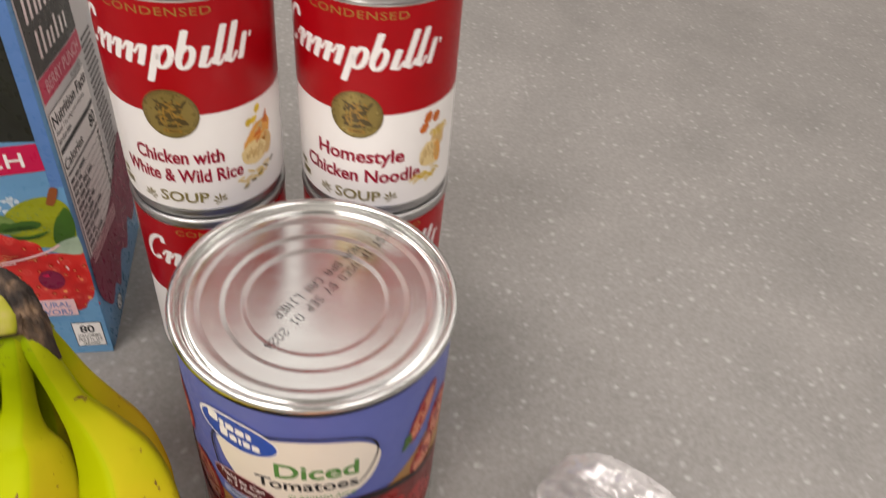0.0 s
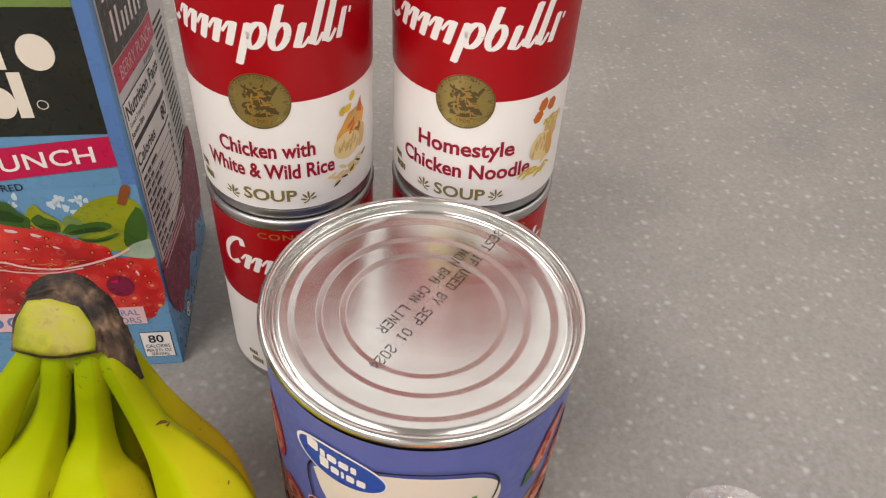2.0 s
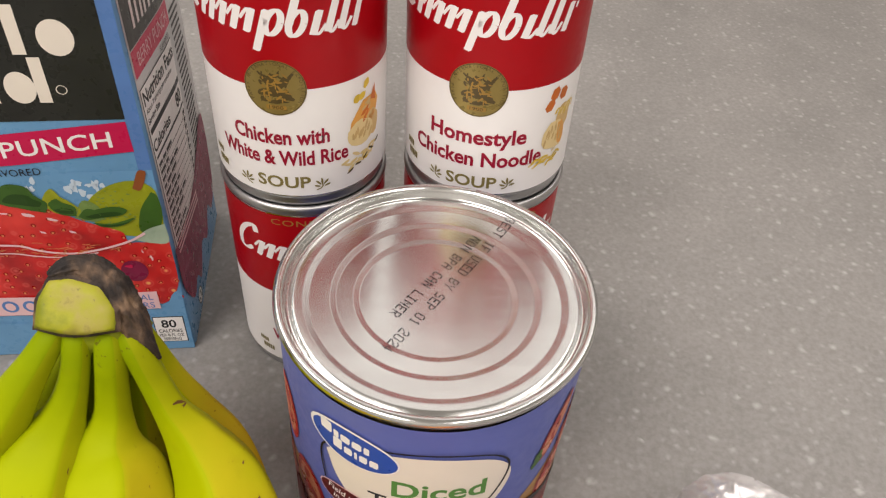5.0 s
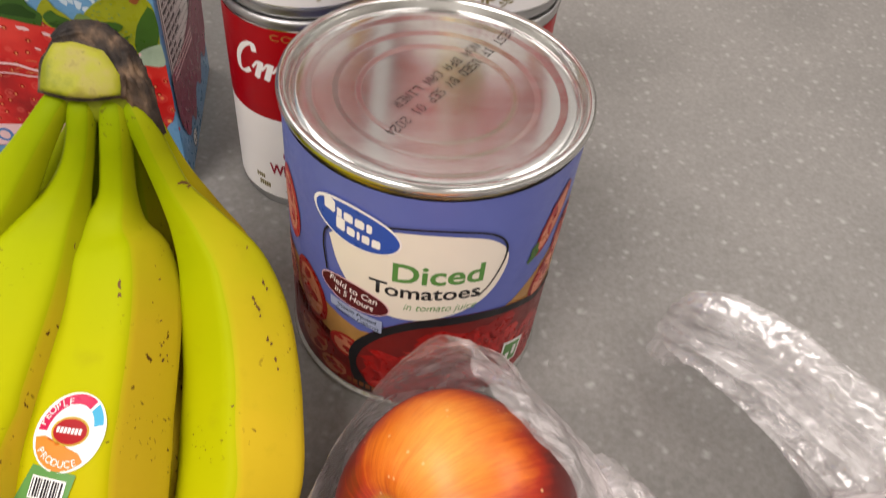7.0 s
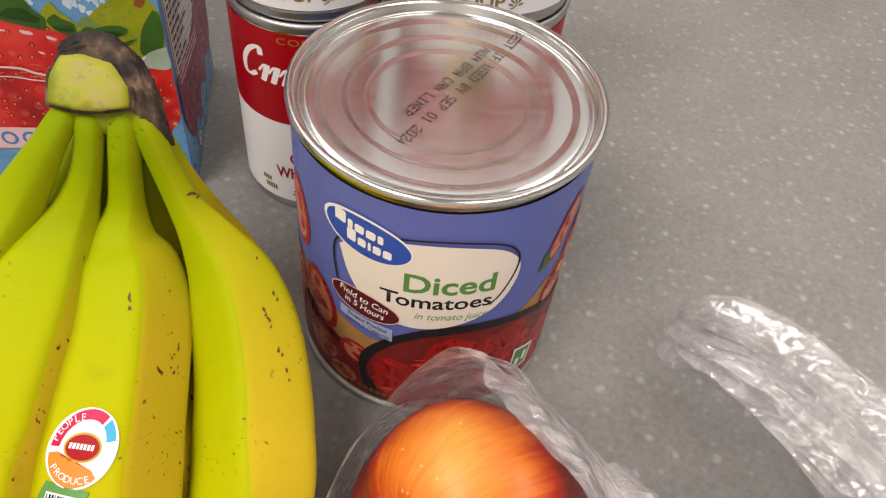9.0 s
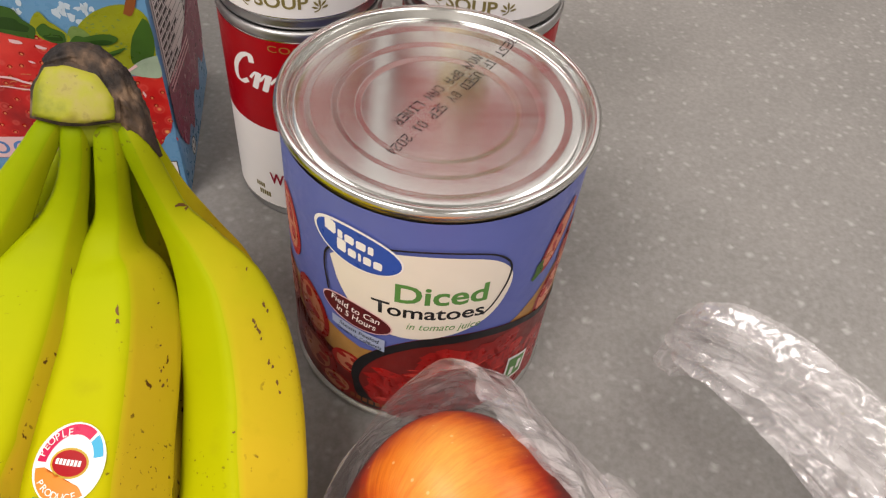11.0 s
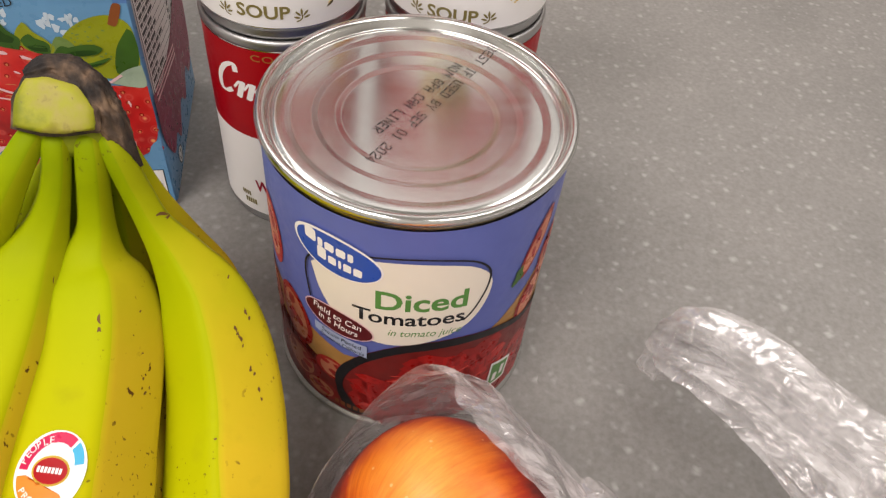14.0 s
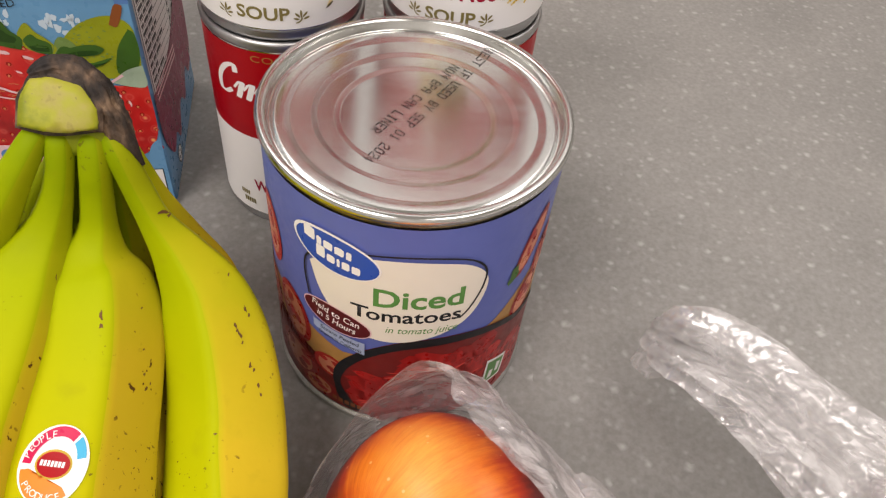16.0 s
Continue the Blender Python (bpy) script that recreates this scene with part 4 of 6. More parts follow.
        food(lumpy(rng, cx + 0.0030, 0.0282, 0.0022, 0.0060, 14, 0.15, 8), M_ROAST, 4, "browned edge")
        for i in range(9):
            food(lumpy(rng, cx - 0.0055 + i * 0.0010, 0.0255 + rng.uniform(0, 0.0065), 0.0005, 0.0019, 8, 0.3, rng.uniform(-20, 10)), M_POTATO, 4, "chicken grain")
        for i in range(6):
            coil = bmesh.new()
            x0, z0 = cx - 0.002 + 0.0016 * i, 0.0365 + rng.uniform(-0.001, 0.003)
            ribbon(coil, [(x0, z0), (x0 + 0.0008, z0 + 0.0020), (x0 + 0.0022, z0 + 0.0012), (x0 + 0.0020, z0 - 0.0010)], 0.0009, 0.0008, 4)
            put("food_print", coil, M_CHICKEN if i % 2 else M_CORN, 0, 5, label, "yellow printed noodle")
        for i in range(14):
            nood = bmesh.new()
            x0, z0 = cx - 0.0115 + i * 0.0009, 0.0140 + rng.uniform(-0.001, 0.0045) + i * 0.0002
            ribbon(nood, [(x0, z0), (x0 + 0.002, z0 + rng.uniform(0.0006, 0.0022)), (x0 + 0.0045, z0 + rng.uniform(0.0, 0.002))], 0.0009, 0.0009, 4)
            put("food_print", nood, M_CORN if i % 2 else M_CHICKEN, 0, 4 + i % 2, label, "yellow printed noodle")
    return can


RICE = (("Chicken with", 0.0088, 0.0352, 0.0, 0.0296), ("White & Wild Rice", 0.0088, 0.0495, 0.0, 0.0205))
NOODLE = (("Homestyle", 0.0090, 0.0372, 0.001, 0.0290), ("Chicken Noodle", 0.0090, 0.0525, 0.001, 0.0190))
S1, S2 = (-0.0552, 0.0857), (0.0189, 0.0935)
soup_can("rice", RICE, S1[0], S1[1], 0.0, 18, "chicken and wild rice soup can under another, on the counter")
soup_can("noodle", NOODLE, S2[0], S2[1], 0.0, 6, "chicken noodle soup can under another, on the counter")
soup_can("rice", RICE, S1[0], S1[1], SOUP_H, -3.5, "red and white chicken and wild rice soup can, stacked on top")
soup_can("noodle", NOODLE, S2[0], S2[1], SOUP_H, -12, "red and white chicken noodle soup can, stacked on top", -1.3)


# ---- juice carton ----
def juice_carton():
    W, D, H = 0.0955, 0.0955, 0.195
    yaw = 6.65
    ux, uy = Vector((math.cos(radians(yaw)), math.sin(radians(yaw)))), Vector((-math.sin(radians(yaw)), math.cos(radians(yaw))))
    mid = Vector((-0.1097, 0.0641)) - ux * W / 2 + uy * D / 2
    car = thing("juice_carton", pose(mid.x, mid.y, 0, 0, 0, yaw) @ Matrix.Scale(1.012, 4), "tall blue berry punch carton with gable top, on the counter", "carton")
    bm = bmesh.new()
    n = 6
    # body: rounded square sheath that swells a little half way up
    levels = [0.0, 0.0015, 0.03, 0.06, 0.1, 0.14, 0.17, H]
    rings = []
    for z in levels:
        b = 0.0016 * math.sin(math.pi * z / H)
        ins = 0.0012 if z == 0 else 0.0
        pts = []
        for cxx, cyy, a0 in ((1, -1, -90), (1, 1, 0), (-1, 1, 90), (-1, -1, 180)):
            for i in range(4):
                a = radians(a0 + 30 * i)
                pts.append((cxx * (W / 2 - 0.003 - ins) + 0.003 * math.cos(a), cyy * (D / 2 - 0.003 - ins) + 0.003 * math.sin(a)))
            nx, ny = {(1, -1): (1, 0), (1, 1): (0, 1), (-1, 1): (-1, 0), (-1, -1): (0, -1)}[(cxx, cyy)]
            pts.append(((W / 2 - ins + b) * nx, (D / 2 - ins + b) * ny))
        rings.append([bm.verts.new((x, y, z)) for x, y in pts])
    for a, b in zip(rings, rings[1:]):
        for i in range(len(a)):
            j = (i + 1) % len(a)
            bm.faces.new((a[i], a[j], b[j], b[i]))
    bm.faces.new(list(reversed(rings[0])))
    body = part("body", bm, M_SKY, car, "blue printed board body")
    # gable: two sloped roofs, tucked sides and the sealed fin
    g = bmesh.new()
    w, d, top = W / 2 - 0.0005, D / 2 - 0.0005, H + 0.040
    c = [g.verts.new(p) for p in ((-w, -d, H), (w, -d, H), (w, d, H), (-w, d, H), (-w, -0.001, top), (w, -0.001, top), (w, 0.001, top), (-w, 0.001, top), (w - 0.026, 0, H + 0.026), (-w + 0.026, 0, H + 0.026))]
    for f in ((0, 1, 5, 4), (2, 3, 7, 6), (1, 2, 8), (1, 8, 5), (2, 6, 8), (0, 9, 3), (0, 4, 9), (3, 9, 7), (5, 8, 6), (4, 7, 9), (4, 5, 6, 7)):
        g.faces.new([c[i] for i in f])
    part("gable", g, M_PALEBLUE, car, "pale blue folded gable top", smooth=False)
    fin = box_bm(W - 0.001, 0.0022, 0.022, 0.0004)
    bmesh.ops.translate(fin, vec=(0, 0, top + 0.0105), verts=fin.verts)
    part("fin", fin, M_PALEBLUE, car, "sealed top fin", smooth=False)

    def swell(x, z):
        return 0.0016 * math.sin(math.pi * max(0, min(H, z)) / H) * max(0.0, 1 - abs(x) / (W / 2 - 0.003))

    def lay(name, bm, mat, layer, face, note="", cuts=True):
        """Lay a flat print on the front (u from the right edge, z) or on the side (depth, z)."""
        bmesh.ops.triangulate(bm, faces=[f for f in bm.faces if len(f.verts) > 4])
        if cuts:
            for plane in (0.012, 0.024, 0.036, 0.048, 0.060, 0.072, 0.084):
                bmesh.ops.bisect_plane(bm, geom=bm.verts[:] + bm.edges[:] + bm.faces[:], plane_co=(plane, 0, 0), plane_no=(1, 0, 0), dist=1e-7)
            for plane in (0.03, 0.06, 0.1, 0.14, 0.17):
                bmesh.ops.bisect_plane(bm, geom=bm.verts[:] + bm.edges[:] + bm.faces[:], plane_co=(0, plane, 0), plane_no=(0, 1, 0), dist=1e-7)
        lift = 0.00012 + 0.00010 * layer
        for v in bm.verts:
            u, z = v.co.x, v.co.y
            if face == "front":
                x = W / 2 - u
                v.co = (x, -D / 2 - swell(x, z) - lift - v.co.z, z)
            else:
                y = -D / 2 + u
                v.co = (W / 2 + swell(y, z) + lift + v.co.z, y, z)
        return part(name, bm, mat, body, note, smooth=False)

    def F(name, bm, mat, layer, note=""):
        return lay(name, bm, mat, layer, "front", note)

    def S(name, bm, mat, layer, note=""):
        for v in bm.verts:
            v.co.y -= 0.16 * (v.co.x - 0.004)
        return lay(name, bm, mat, layer, "side", note)

    def flip(bm, u, z, slope=0.0):
        """Lettering on the front reads to the right, against u."""
        for v in bm.verts:
            x = v.co.x
            v.co.x, v.co.y = u - x, z + v.co.y + slope * x
        return bm

    rng = random.Random(3)
    F("front_panel", poly(rect(0.0055, 0.1290, 0.0905, 0.1765)), M_CHARCOAL, 1, "black front panel")
    F("front_strip", poly(rect(0.0055, 0.1765, 0.0905, 0.1840)), M_FOILGREEN, 1, "green strip over the panel")
    F("front_cap", poly(rect(0.0030, 0.1840, 0.0925, 0.1945)), M_PALEBLUE, 1, "pale top of the front")
    F("lower_blue", poly(rect(0.0005, 0.0005, 0.0950, 0.1060)), M_SKY, 1, "sky-blue printed field")
    F("edge_blue", poly(rect(0.0004, 0.1060, 0.0054, 0.1940)), M_MIDBLUE, 1, "blue printed edge")
    # the maker's mark as plain cream shapes
    for u, z, rx, rz in ((0.0205, 0.1610, 0.0058, 0.0066), (0.0365, 0.1425, 0.0050, 0.0062)):
        F("front_mark", poly(ellipse(u, z, rx, rz, 0, 24)), M_CREAM, 2, "cream shape on the black panel")
    for u, z0, z1, w in ((0.0330, 0.1550, 0.1725, 0.0044), (0.0295, 0.1365, 0.1540, 0.0042), *[(u, 0.1555, 0.1690, 0.0036) for u in (0.046, 0.056, 0.066, 0.077)], *[(u, 0.1365, 0.1480, 0.0036) for u in (0.046, 0.056, 0.066, 0.077)]):
        F("front_mark", poly(rect(u - w / 2, z0, u + w / 2, z1)), M_CREAM, 2, "cream shape on the black panel")
    ringlet = bmesh.new()
    ribbon(ringlet, [(0.0235 + 0.0017 * math.cos(radians(a)), 0.1415 + 0.0017 * math.sin(radians(a))) for a in range(0, 361, 30)], 0.0003)
    F("small_ring", ringlet, M_CREAM, 2)
    F("banner", poly([(0.0052, 0.1148), (0.0056, 0.1280), (0.0900, 0.1195), (0.0900, 0.1055)]), M_MAGENTA, 2, "magenta banner")
    F("lettering", flip(text_bm("BERRY PUNCH", 0.0098, 0.0760, 0.012, 0, 1.05), 0.0500, 0.1135, 0.095), M_WHITE, 3, "white lettering")
    F("lettering", flip(text_bm("FLAVORED", 0.0046, 0.0205), 0.0500, 0.1050, 0.05), M_BLACK, 3, "dark lettering")
    # printed fruit
    def curve(*pts):
        return [tuple(p) for p in smooth_line(list(pts) + [pts[0]], 4)[:-1]]
    for u, z in ((0.0310, 0.0975), (0.0265, 0.0967), (0.0210, 0.0991), (0.0450, 0.1000)):
        F("foam_print", poly(*[lumpy(rng, u + rng.uniform(-0.0022, 0.0022), z + rng.uniform(-0.003, 0.004), rng.uniform(0.0007, 0.0014), rng.uniform(0.0010, 0.0022), 9, 0.4) for _ in range(4)]), M_PALEBLUE, 2, "pale printed splash")
    F("lime_print", poly(curve((0.0300, 0.0870), (0.0250, 0.0940), (0.0178, 0.0992), (0.0088, 0.1013), (0.0020, 0.0975), (0.0006, 0.0890), (0.0020, 0.0760), (0.0110, 0.0725), (0.0230, 0.0760))), M_LIME, 3, "green printed fruit")
    F("lime_shade", poly(curve((0.0028, 0.0955), (0.0008, 0.0930), (0.0006, 0.0835), (0.0040, 0.0752), (0.0105, 0.0754), (0.0084, 0.0866))), M_LEAF, 4, "shaded side of the fruit")
    F("lime_specks", poly(*[lumpy(rng, rng.uniform(0.010, 0.024), rng.uniform(0.080, 0.0975), 0.0005, 0.0003, 6, 0.4) for _ in range(40)]), M_FOILGREEN, 4)
    F("stem_print", poly(curve((0.0092, 0.0975), (0.0062, 0.0968), (0.0030, 0.1045), (0.0042, 0.1062), (0.0062, 0.1052))), M_STEMINK, 5)
    F("strawberry_print", poly(curve((0.0168, 0.0713), (0.0175, 0.0750), (0.0228, 0.0781), (0.0308, 0.0817), (0.0391, 0.0871), (0.0469, 0.0897), (0.0557, 0.0918), (0.0750, 0.0910), (0.0930, 0.0850), (0.0930, 0.0330), (0.0700, 0.0270), (0.0420, 0.0290), (0.0180, 0.0360), (0.0120, 0.0540))), M_BERRY, 3, "red printed strawberry")
    F("strawberry_print", poly(curve((0.0005, 0.0690), (0.0092, 0.0690), (0.0163, 0.0680), (0.0200, 0.0546), (0.0171, 0.0391), (0.0096, 0.0316), (0.0012, 0.0430))), M_BERRY, 4, "red printed strawberry")
    spots = []
    while len(spots) < 120:
        u, z = rng.uniform(0.001, 0.092), rng.uniform(0.034, 0.090)
        if z < 0.0600 + u * 0.75 and all((u - a) ** 2 + (z - b) ** 2 > 0.0037 ** 2 for a, b in spots):
            spots.append((u, z))
        elif rng.random() < 0.002:
            break
    F("seed_pit", poly(*[ellipse(u, z, 0.0014, 0.0012, 0, 12) for u, z in spots if (u * 7919) % 1 < 0.6]), M_BERRY_LT, 4.3)
    F("seed_pit", poly(*[ellipse(u, z + 0.0001, 0.0010, 0.0009, 0, 12) for u, z in spots]), M_BERRY_DK, 4.6)
    F("seed_print", poly(*[ellipse(u, z - 0.0001, 0.0005, 0.0006, 0, 8) for u, z in spots]), M_SEED, 4.9)
    for tone, outline in ((M_LEAF, ((0.0430, 0.0873), (0.0415, 0.0920), (0.0450, 0.0962), (0.0474, 0.1006), (0.0550, 0.1010), (0.0600, 0.0930), (0.0500, 0.0892))),
                          (M_LIME, ((0.0318, 0.0850), (0.0303, 0.0880), (0.0335, 0.0925), (0.0361, 0.0950), (0.0387, 0.0990), (0.0430, 0.0930), (0.0400, 0.0870))),
                          (M_LEAF, ((0.0324, 0.0848), (0.0320, 0.0895), (0.0355, 0.0915), (0.0410, 0.0905), (0.0382, 0.0862))),
                          (M_FOILGREEN, ((0.0334, 0.0840), (0.0288, 0.0925), (0.0239, 0.0899), (0.0223, 0.0840), (0.0267, 0.0815))),
                          (M_LEAF, ((0.0320, 0.0845), (0.0254, 0.0877), (0.0179, 0.0890), (0.0134, 0.0872), (0.0160, 0.0844), (0.0226, 0.0836), (0.0285, 0.0828))),
                          (M_LEAF, ((0.0275, 0.0812), (0.0204, 0.0803), (0.0115, 0.0828), (0.0167, 0.0790), (0.0237, 0.0785))),
                          (M_LEAF, ((0.0600, 0.0920), (0.0580, 0.0975), (0.0640, 0.1000), (0.0760, 0.0960), (0.0700, 0.0915))),
                          (M_LIME, ((0.0700, 0.0910), (0.0720, 0.0960), (0.0800, 0.0975), (0.0900, 0.0930), (0.0820, 0.0895)))):
        F("leaf_print", poly(curve(*outline)), tone, 6 if tone is not M_LEAF else 7, "green printed leaf")
        mu, mz = sum(p[0] for p in outline) / len(outline), sum(p[1] for p in outline) / len(outline)
        F("leaf_shade", poly(curve(*[(mu + (u - mu) * 0.75, mz + (z - mz) * 0.45 - 0.0007) for u, z in outline])), M_LEAF_DK if tone is M_LEAF else M_LEAF, 7.6)
    F("splash_print", poly(curve((0.0006, 0.0790), (0.0071, 0.0767), (0.0125, 0.0726), (0.0150, 0.0712), (0.0125, 0.0704), (0.0068, 0.0686), (0.0006, 0.0690))), M_FOAM, 6, "pale printed splash")
    splash = bmesh.new()
    ribbon(splash, [(0.0090, 0.0745), (0.0160, 0.0703), (0.0284, 0.0664), (0.0400, 0.0650), (0.0512, 0.0672), (0.0610, 0.0700), (0.0900, 0.0690)], 0.0013, 0.0010)
    ribbon(splash, [(0.0290, 0.0648), (0.0410, 0.0630), (0.0530, 0.0640), (0.0640, 0.0655), (0.0880, 0.0640)], 0.0009, 0.0006)
    F("splash_print", splash, M_PINKISH, 8, "pale printed splash")
    for cu, cz, n in ((0.045, 0.066, 14), (0.030, 0.068, 8), (0.066, 0.066, 10)):
        drops = bmesh.new()
        for _ in range(n):
            u0, z0 = cu + rng.gauss(0, 0.008), cz + rng.gauss(0, 0.0018)
            ribbon(drops, [(u0, z0), (u0 + 0.0014, z0 + rng.uniform(-0.0004, 0.0005)), (u0 + rng.uniform(0.0022, 0.0045), z0 + rng.uniform(-0.0008, 0.0004))], 0.0006, 0.0003, 3)
        F("splash_print", drops, M_SEED, 8)
    for u, z, a, t in ((0.0420, 0.0835, 0.0022, 20), (0.0500, 0.0862, 0.0026, 12), (0.0590, 0.0868, 0.0018, 5), (0.0360, 0.0765, 0.0016, 30), (0.0640, 0.0800, 0.0020, 10), (0.0470, 0.0770, 0.0014, 24), (0.0090, 0.0600, 0.0014, 80), (0.0120, 0.0640, 0.0010, 70)):
        F("berry_glint", poly(lumpy(rng, u, z, a, a * 0.32, 10, 0.3, t)), M_PINKISH, 5.4)
    F("cherry_print", poly(ellipse(0.0172, 0.0530, 0.0054, 0.0062, 0, 24)), M_PLUM, 6, "dark printed berry")
    F("cherry_glint", poly(lumpy(rng, 0.0188, 0.0560, 0.0016, 0.0010, 9, 0.3)), M_MAGENTA, 7)
    F("blue_foot", poly([tuple(p) for p in smooth_line([(0.0006, 0.0410), (0.0050, 0.0370), (0.0100, 0.0260), (0.0200, 0.0250), (0.0400, 0.0280), (0.0700, 0.0220), (0.0950, 0.0240)], 4)] + [(0.0950, 0.0005), (0.0006, 0.0005)]), M_SKY, 6, "sky-blue foot of the print")
    F("flavour_box", poly(rect(0.0108, 0.0290, 0.0520, 0.0400)), M_PINKISH, 7, "pale pink box")
    F("lettering", flip(text_bm("NATURAL", 0.0052, 0.0200), 0.0230, 0.0348), M_MIDBLUE, 8, "blue lettering")
    F("lettering", flip(text_bm("FLAVORS", 0.0052, 0.0200), 0.0230, 0.0298), M_MIDBLUE, 8, "blue lettering")
    F("flavour_box", poly(rect(0.0560, 0.0275, 0.0900, 0.0390)), M_PINKISH, 7, "pale pink box")
    F("box_marks", poly(ellipse(0.0640, 0.0332, 0.0034, 0.0036), ellipse(0.0725, 0.0332, 0.0034, 0.0036), ellipse(0.081, 0.0332, 0.0034, 0.0036)), M_MIDBLUE, 8)
    F("box_marks", poly(ellipse(0.0640, 0.0332, 0.0021, 0.0024), ellipse(0.0725, 0.0332, 0.0021, 0.0024), ellipse(0.081, 0.0332, 0.0021, 0.0024)), M_PINKISH, 9)
    F("calorie_border", poly(rect(0.0025, 0.0058, 0.0160, 0.0232)), M_BLACK, 7)
    F("calorie_box", poly(rect(0.0029, 0.0062, 0.0156, 0.0228)), M_WHITE, 8, "white calorie box")
    F("lettering", flip(text_bm("80", 0.0072, 0.0066, 0.02), 0.0094, 0.0160), M_BLACK, 9, "black lettering")
    F("lettering", flip(text_bm("CALORIES", 0.0032, 0.0105, 0.01), 0.0093, 0.0125), M_BLACK, 9, "black lettering")
    F("lettering", flip(text_bm("PER 8 FL OZ", 0.0029, 0.0108, 0.01), 0.0093, 0.0096), M_BLACK, 9, "black lettering")
    F("lettering", flip(text_bm("SERVING", 0.0029, 0.0078, 0.01), 0.0093, 0.0069), M_BLACK, 9, "black lettering")

    # side panel
    S("side_ground", poly(rect(0.0030, 0.0480, 0.0935, 0.2000)), M_SIDE, 1, "pale grey side panel")
    S("side_mark_panel", poly(rect(0.0045, 0.1530, 0.0640, 0.1890)), M_CHARCOAL, 2, "black side panel")
    for u, h in ((0.010, 0.011), (0.016, 0.011), (0.022, 0.007), (0.027, 0.007), (0.033, 0.010), (0.039, 0.007), (0.045, 0.007)):
        S("side_mark", poly([(u, 0.1735), (u + 0.0026, 0.1735), (u + 0.0034, 0.1735 + h), (u + 0.0008, 0.1735 + h)]), M_WHITE, 3, "white shape on the black panel")
        S("side_mark", poly([(u + 0.004, 0.1580), (u + 0.0066, 0.1580), (u + 0.0074, 0.1580 + h), (u + 0.0048, 0.1580 + h)]), M_WHITE, 3, "white shape on the black panel")
    S("side_banner", poly(rect(0.0045, 0.1420, 0.0640, 0.1525)), M_MAGENTA, 2, "magenta side banner")
    S("lettering", shift(text_bm("BERRY PUNCH", 0.0078, 0.0480, 0.0), 0.0350, 0.1446), M_PINKISH, 3, "pale lettering")
    S("lettering", shift(text_bm("FLAVORED", 0.0034, 0.0170), 0.0480, 0.1385), M_BLACK, 3)
    S("facts_border", poly(rect(0.0045, 0.0520, 0.0590, 0.1375)), M_BLACK, 2)
    S("facts_panel", poly(rect(0.0049, 0.0524, 0.0586, 0.1371)), M_WHITE, 3, "white nutrition panel")
    S("lettering", shift(text_bm("Nutrition Facts", 0.0082, 0.0510, 0.02), 0.0318, 0.1300), M_BLACK, 4, "black lettering")
    S("lettering", shift(text_bm("About 7 servings per container", 0.0032, 0.0420), 0.0275, 0.1262), M_BLACK, 4)
    S("lettering", shift(text_bm("Serving Size", 0.0036, 0.0180, 0.02), 0.0150, 0.1220), M_BLACK, 4)
    S("facts_rule", poly(rect(0.0060, 0.1175, 0.0575, 0.1200)), M_BLACK, 4)
    S("lettering", shift(text_bm("Calories", 0.0070, 0.0270, 0.02), 0.0190, 0.1095), M_BLACK, 4)
    S("lettering", shift(text_bm("80", 0.0090, 0.0100, 0.02), 0.0505, 0.1095), M_BLACK, 4)
    S("facts_rule", poly(rect(0.0060, 0.1062, 0.0575, 0.1074)), M_BLACK, 4)
    rows = []
    for i in range(13):
        z = 0.1020 - i * 0.0037
        rows.append(rect(0.0060, z - 0.0009, 0.0575, z - 0.0006))
        u = 0.0065
        for _ in range(rng.randint(2, 4)):
            w = rng.uniform(0.004, 0.009)
            rows.append(rect(u, z, u + w, z + 0.0017))
            u += w + 0.0012
        rows.append(rect(0.0530, z, 0.0570, z + 0.0017))
    S("facts_print", poly(*rows), M_BLACK, 4, "small printed lines")
    rows = [rect(0.0650 + (i % 2) * 0.001, 0.055 + i * 0.0031, 0.0840 + 0.004 * rng.random(), 0.0564 + i * 0.0031) for i in range(30)]
    S("small_print", poly(*rows), M_BLACK, 2, "small printed lines")
    S("fruit_ground", poly([tuple(p) for p in smooth_line([(0.0010, 0.0620), (0.0200, 0.0600), (0.0400, 0.0650), (0.0650, 0.0740), (0.0940, 0.0820), (0.0940, 0.0420), (0.0800, 0.0300), (0.0700, 0.0380), (0.0580, 0.0260), (0.0450, 0.0330), (0.0330, 0.0190), (0.0250, 0.0260), (0.0150, 0.0210), (0.0060, 0.0300), (0.0010, 0.0420), (0.0010, 0.0620)], 4)[:-1]]), M_PLUM, 5, "dark red printed fruit")
    S("fruit_lines", poly(*[rect(0.0060, 0.0560 + i * 0.0026, 0.0500, 0.0572 + i * 0.0026) for i in range(3)]), M_PINKISH, 6)
    lo = bmesh.new()
    ribbon(lo, [(0.0240 + 0.0042 * math.cos(radians(a)), 0.0135 + 0.0046 * math.sin(radians(a))) for a in range(0, 361, 30)], 0.0007)
    S("round_mark_ground", poly(ellipse(0.0240, 0.0135, 0.0042, 0.0046)), M_WHITE, 2, "white round mark")
    S("round_mark", lo, M_BLACK, 3)
    S("round_mark_arrows", poly(*[ellipse(0.0240 + 0.0020 * math.cos(radians(a)), 0.0135 + 0.0022 * math.sin(radians(a)), 0.0014, 0.0007, a + 90, 8) for a in (90, 210, 330)]), M_BLACK, 4)
    return car


juice_carton()


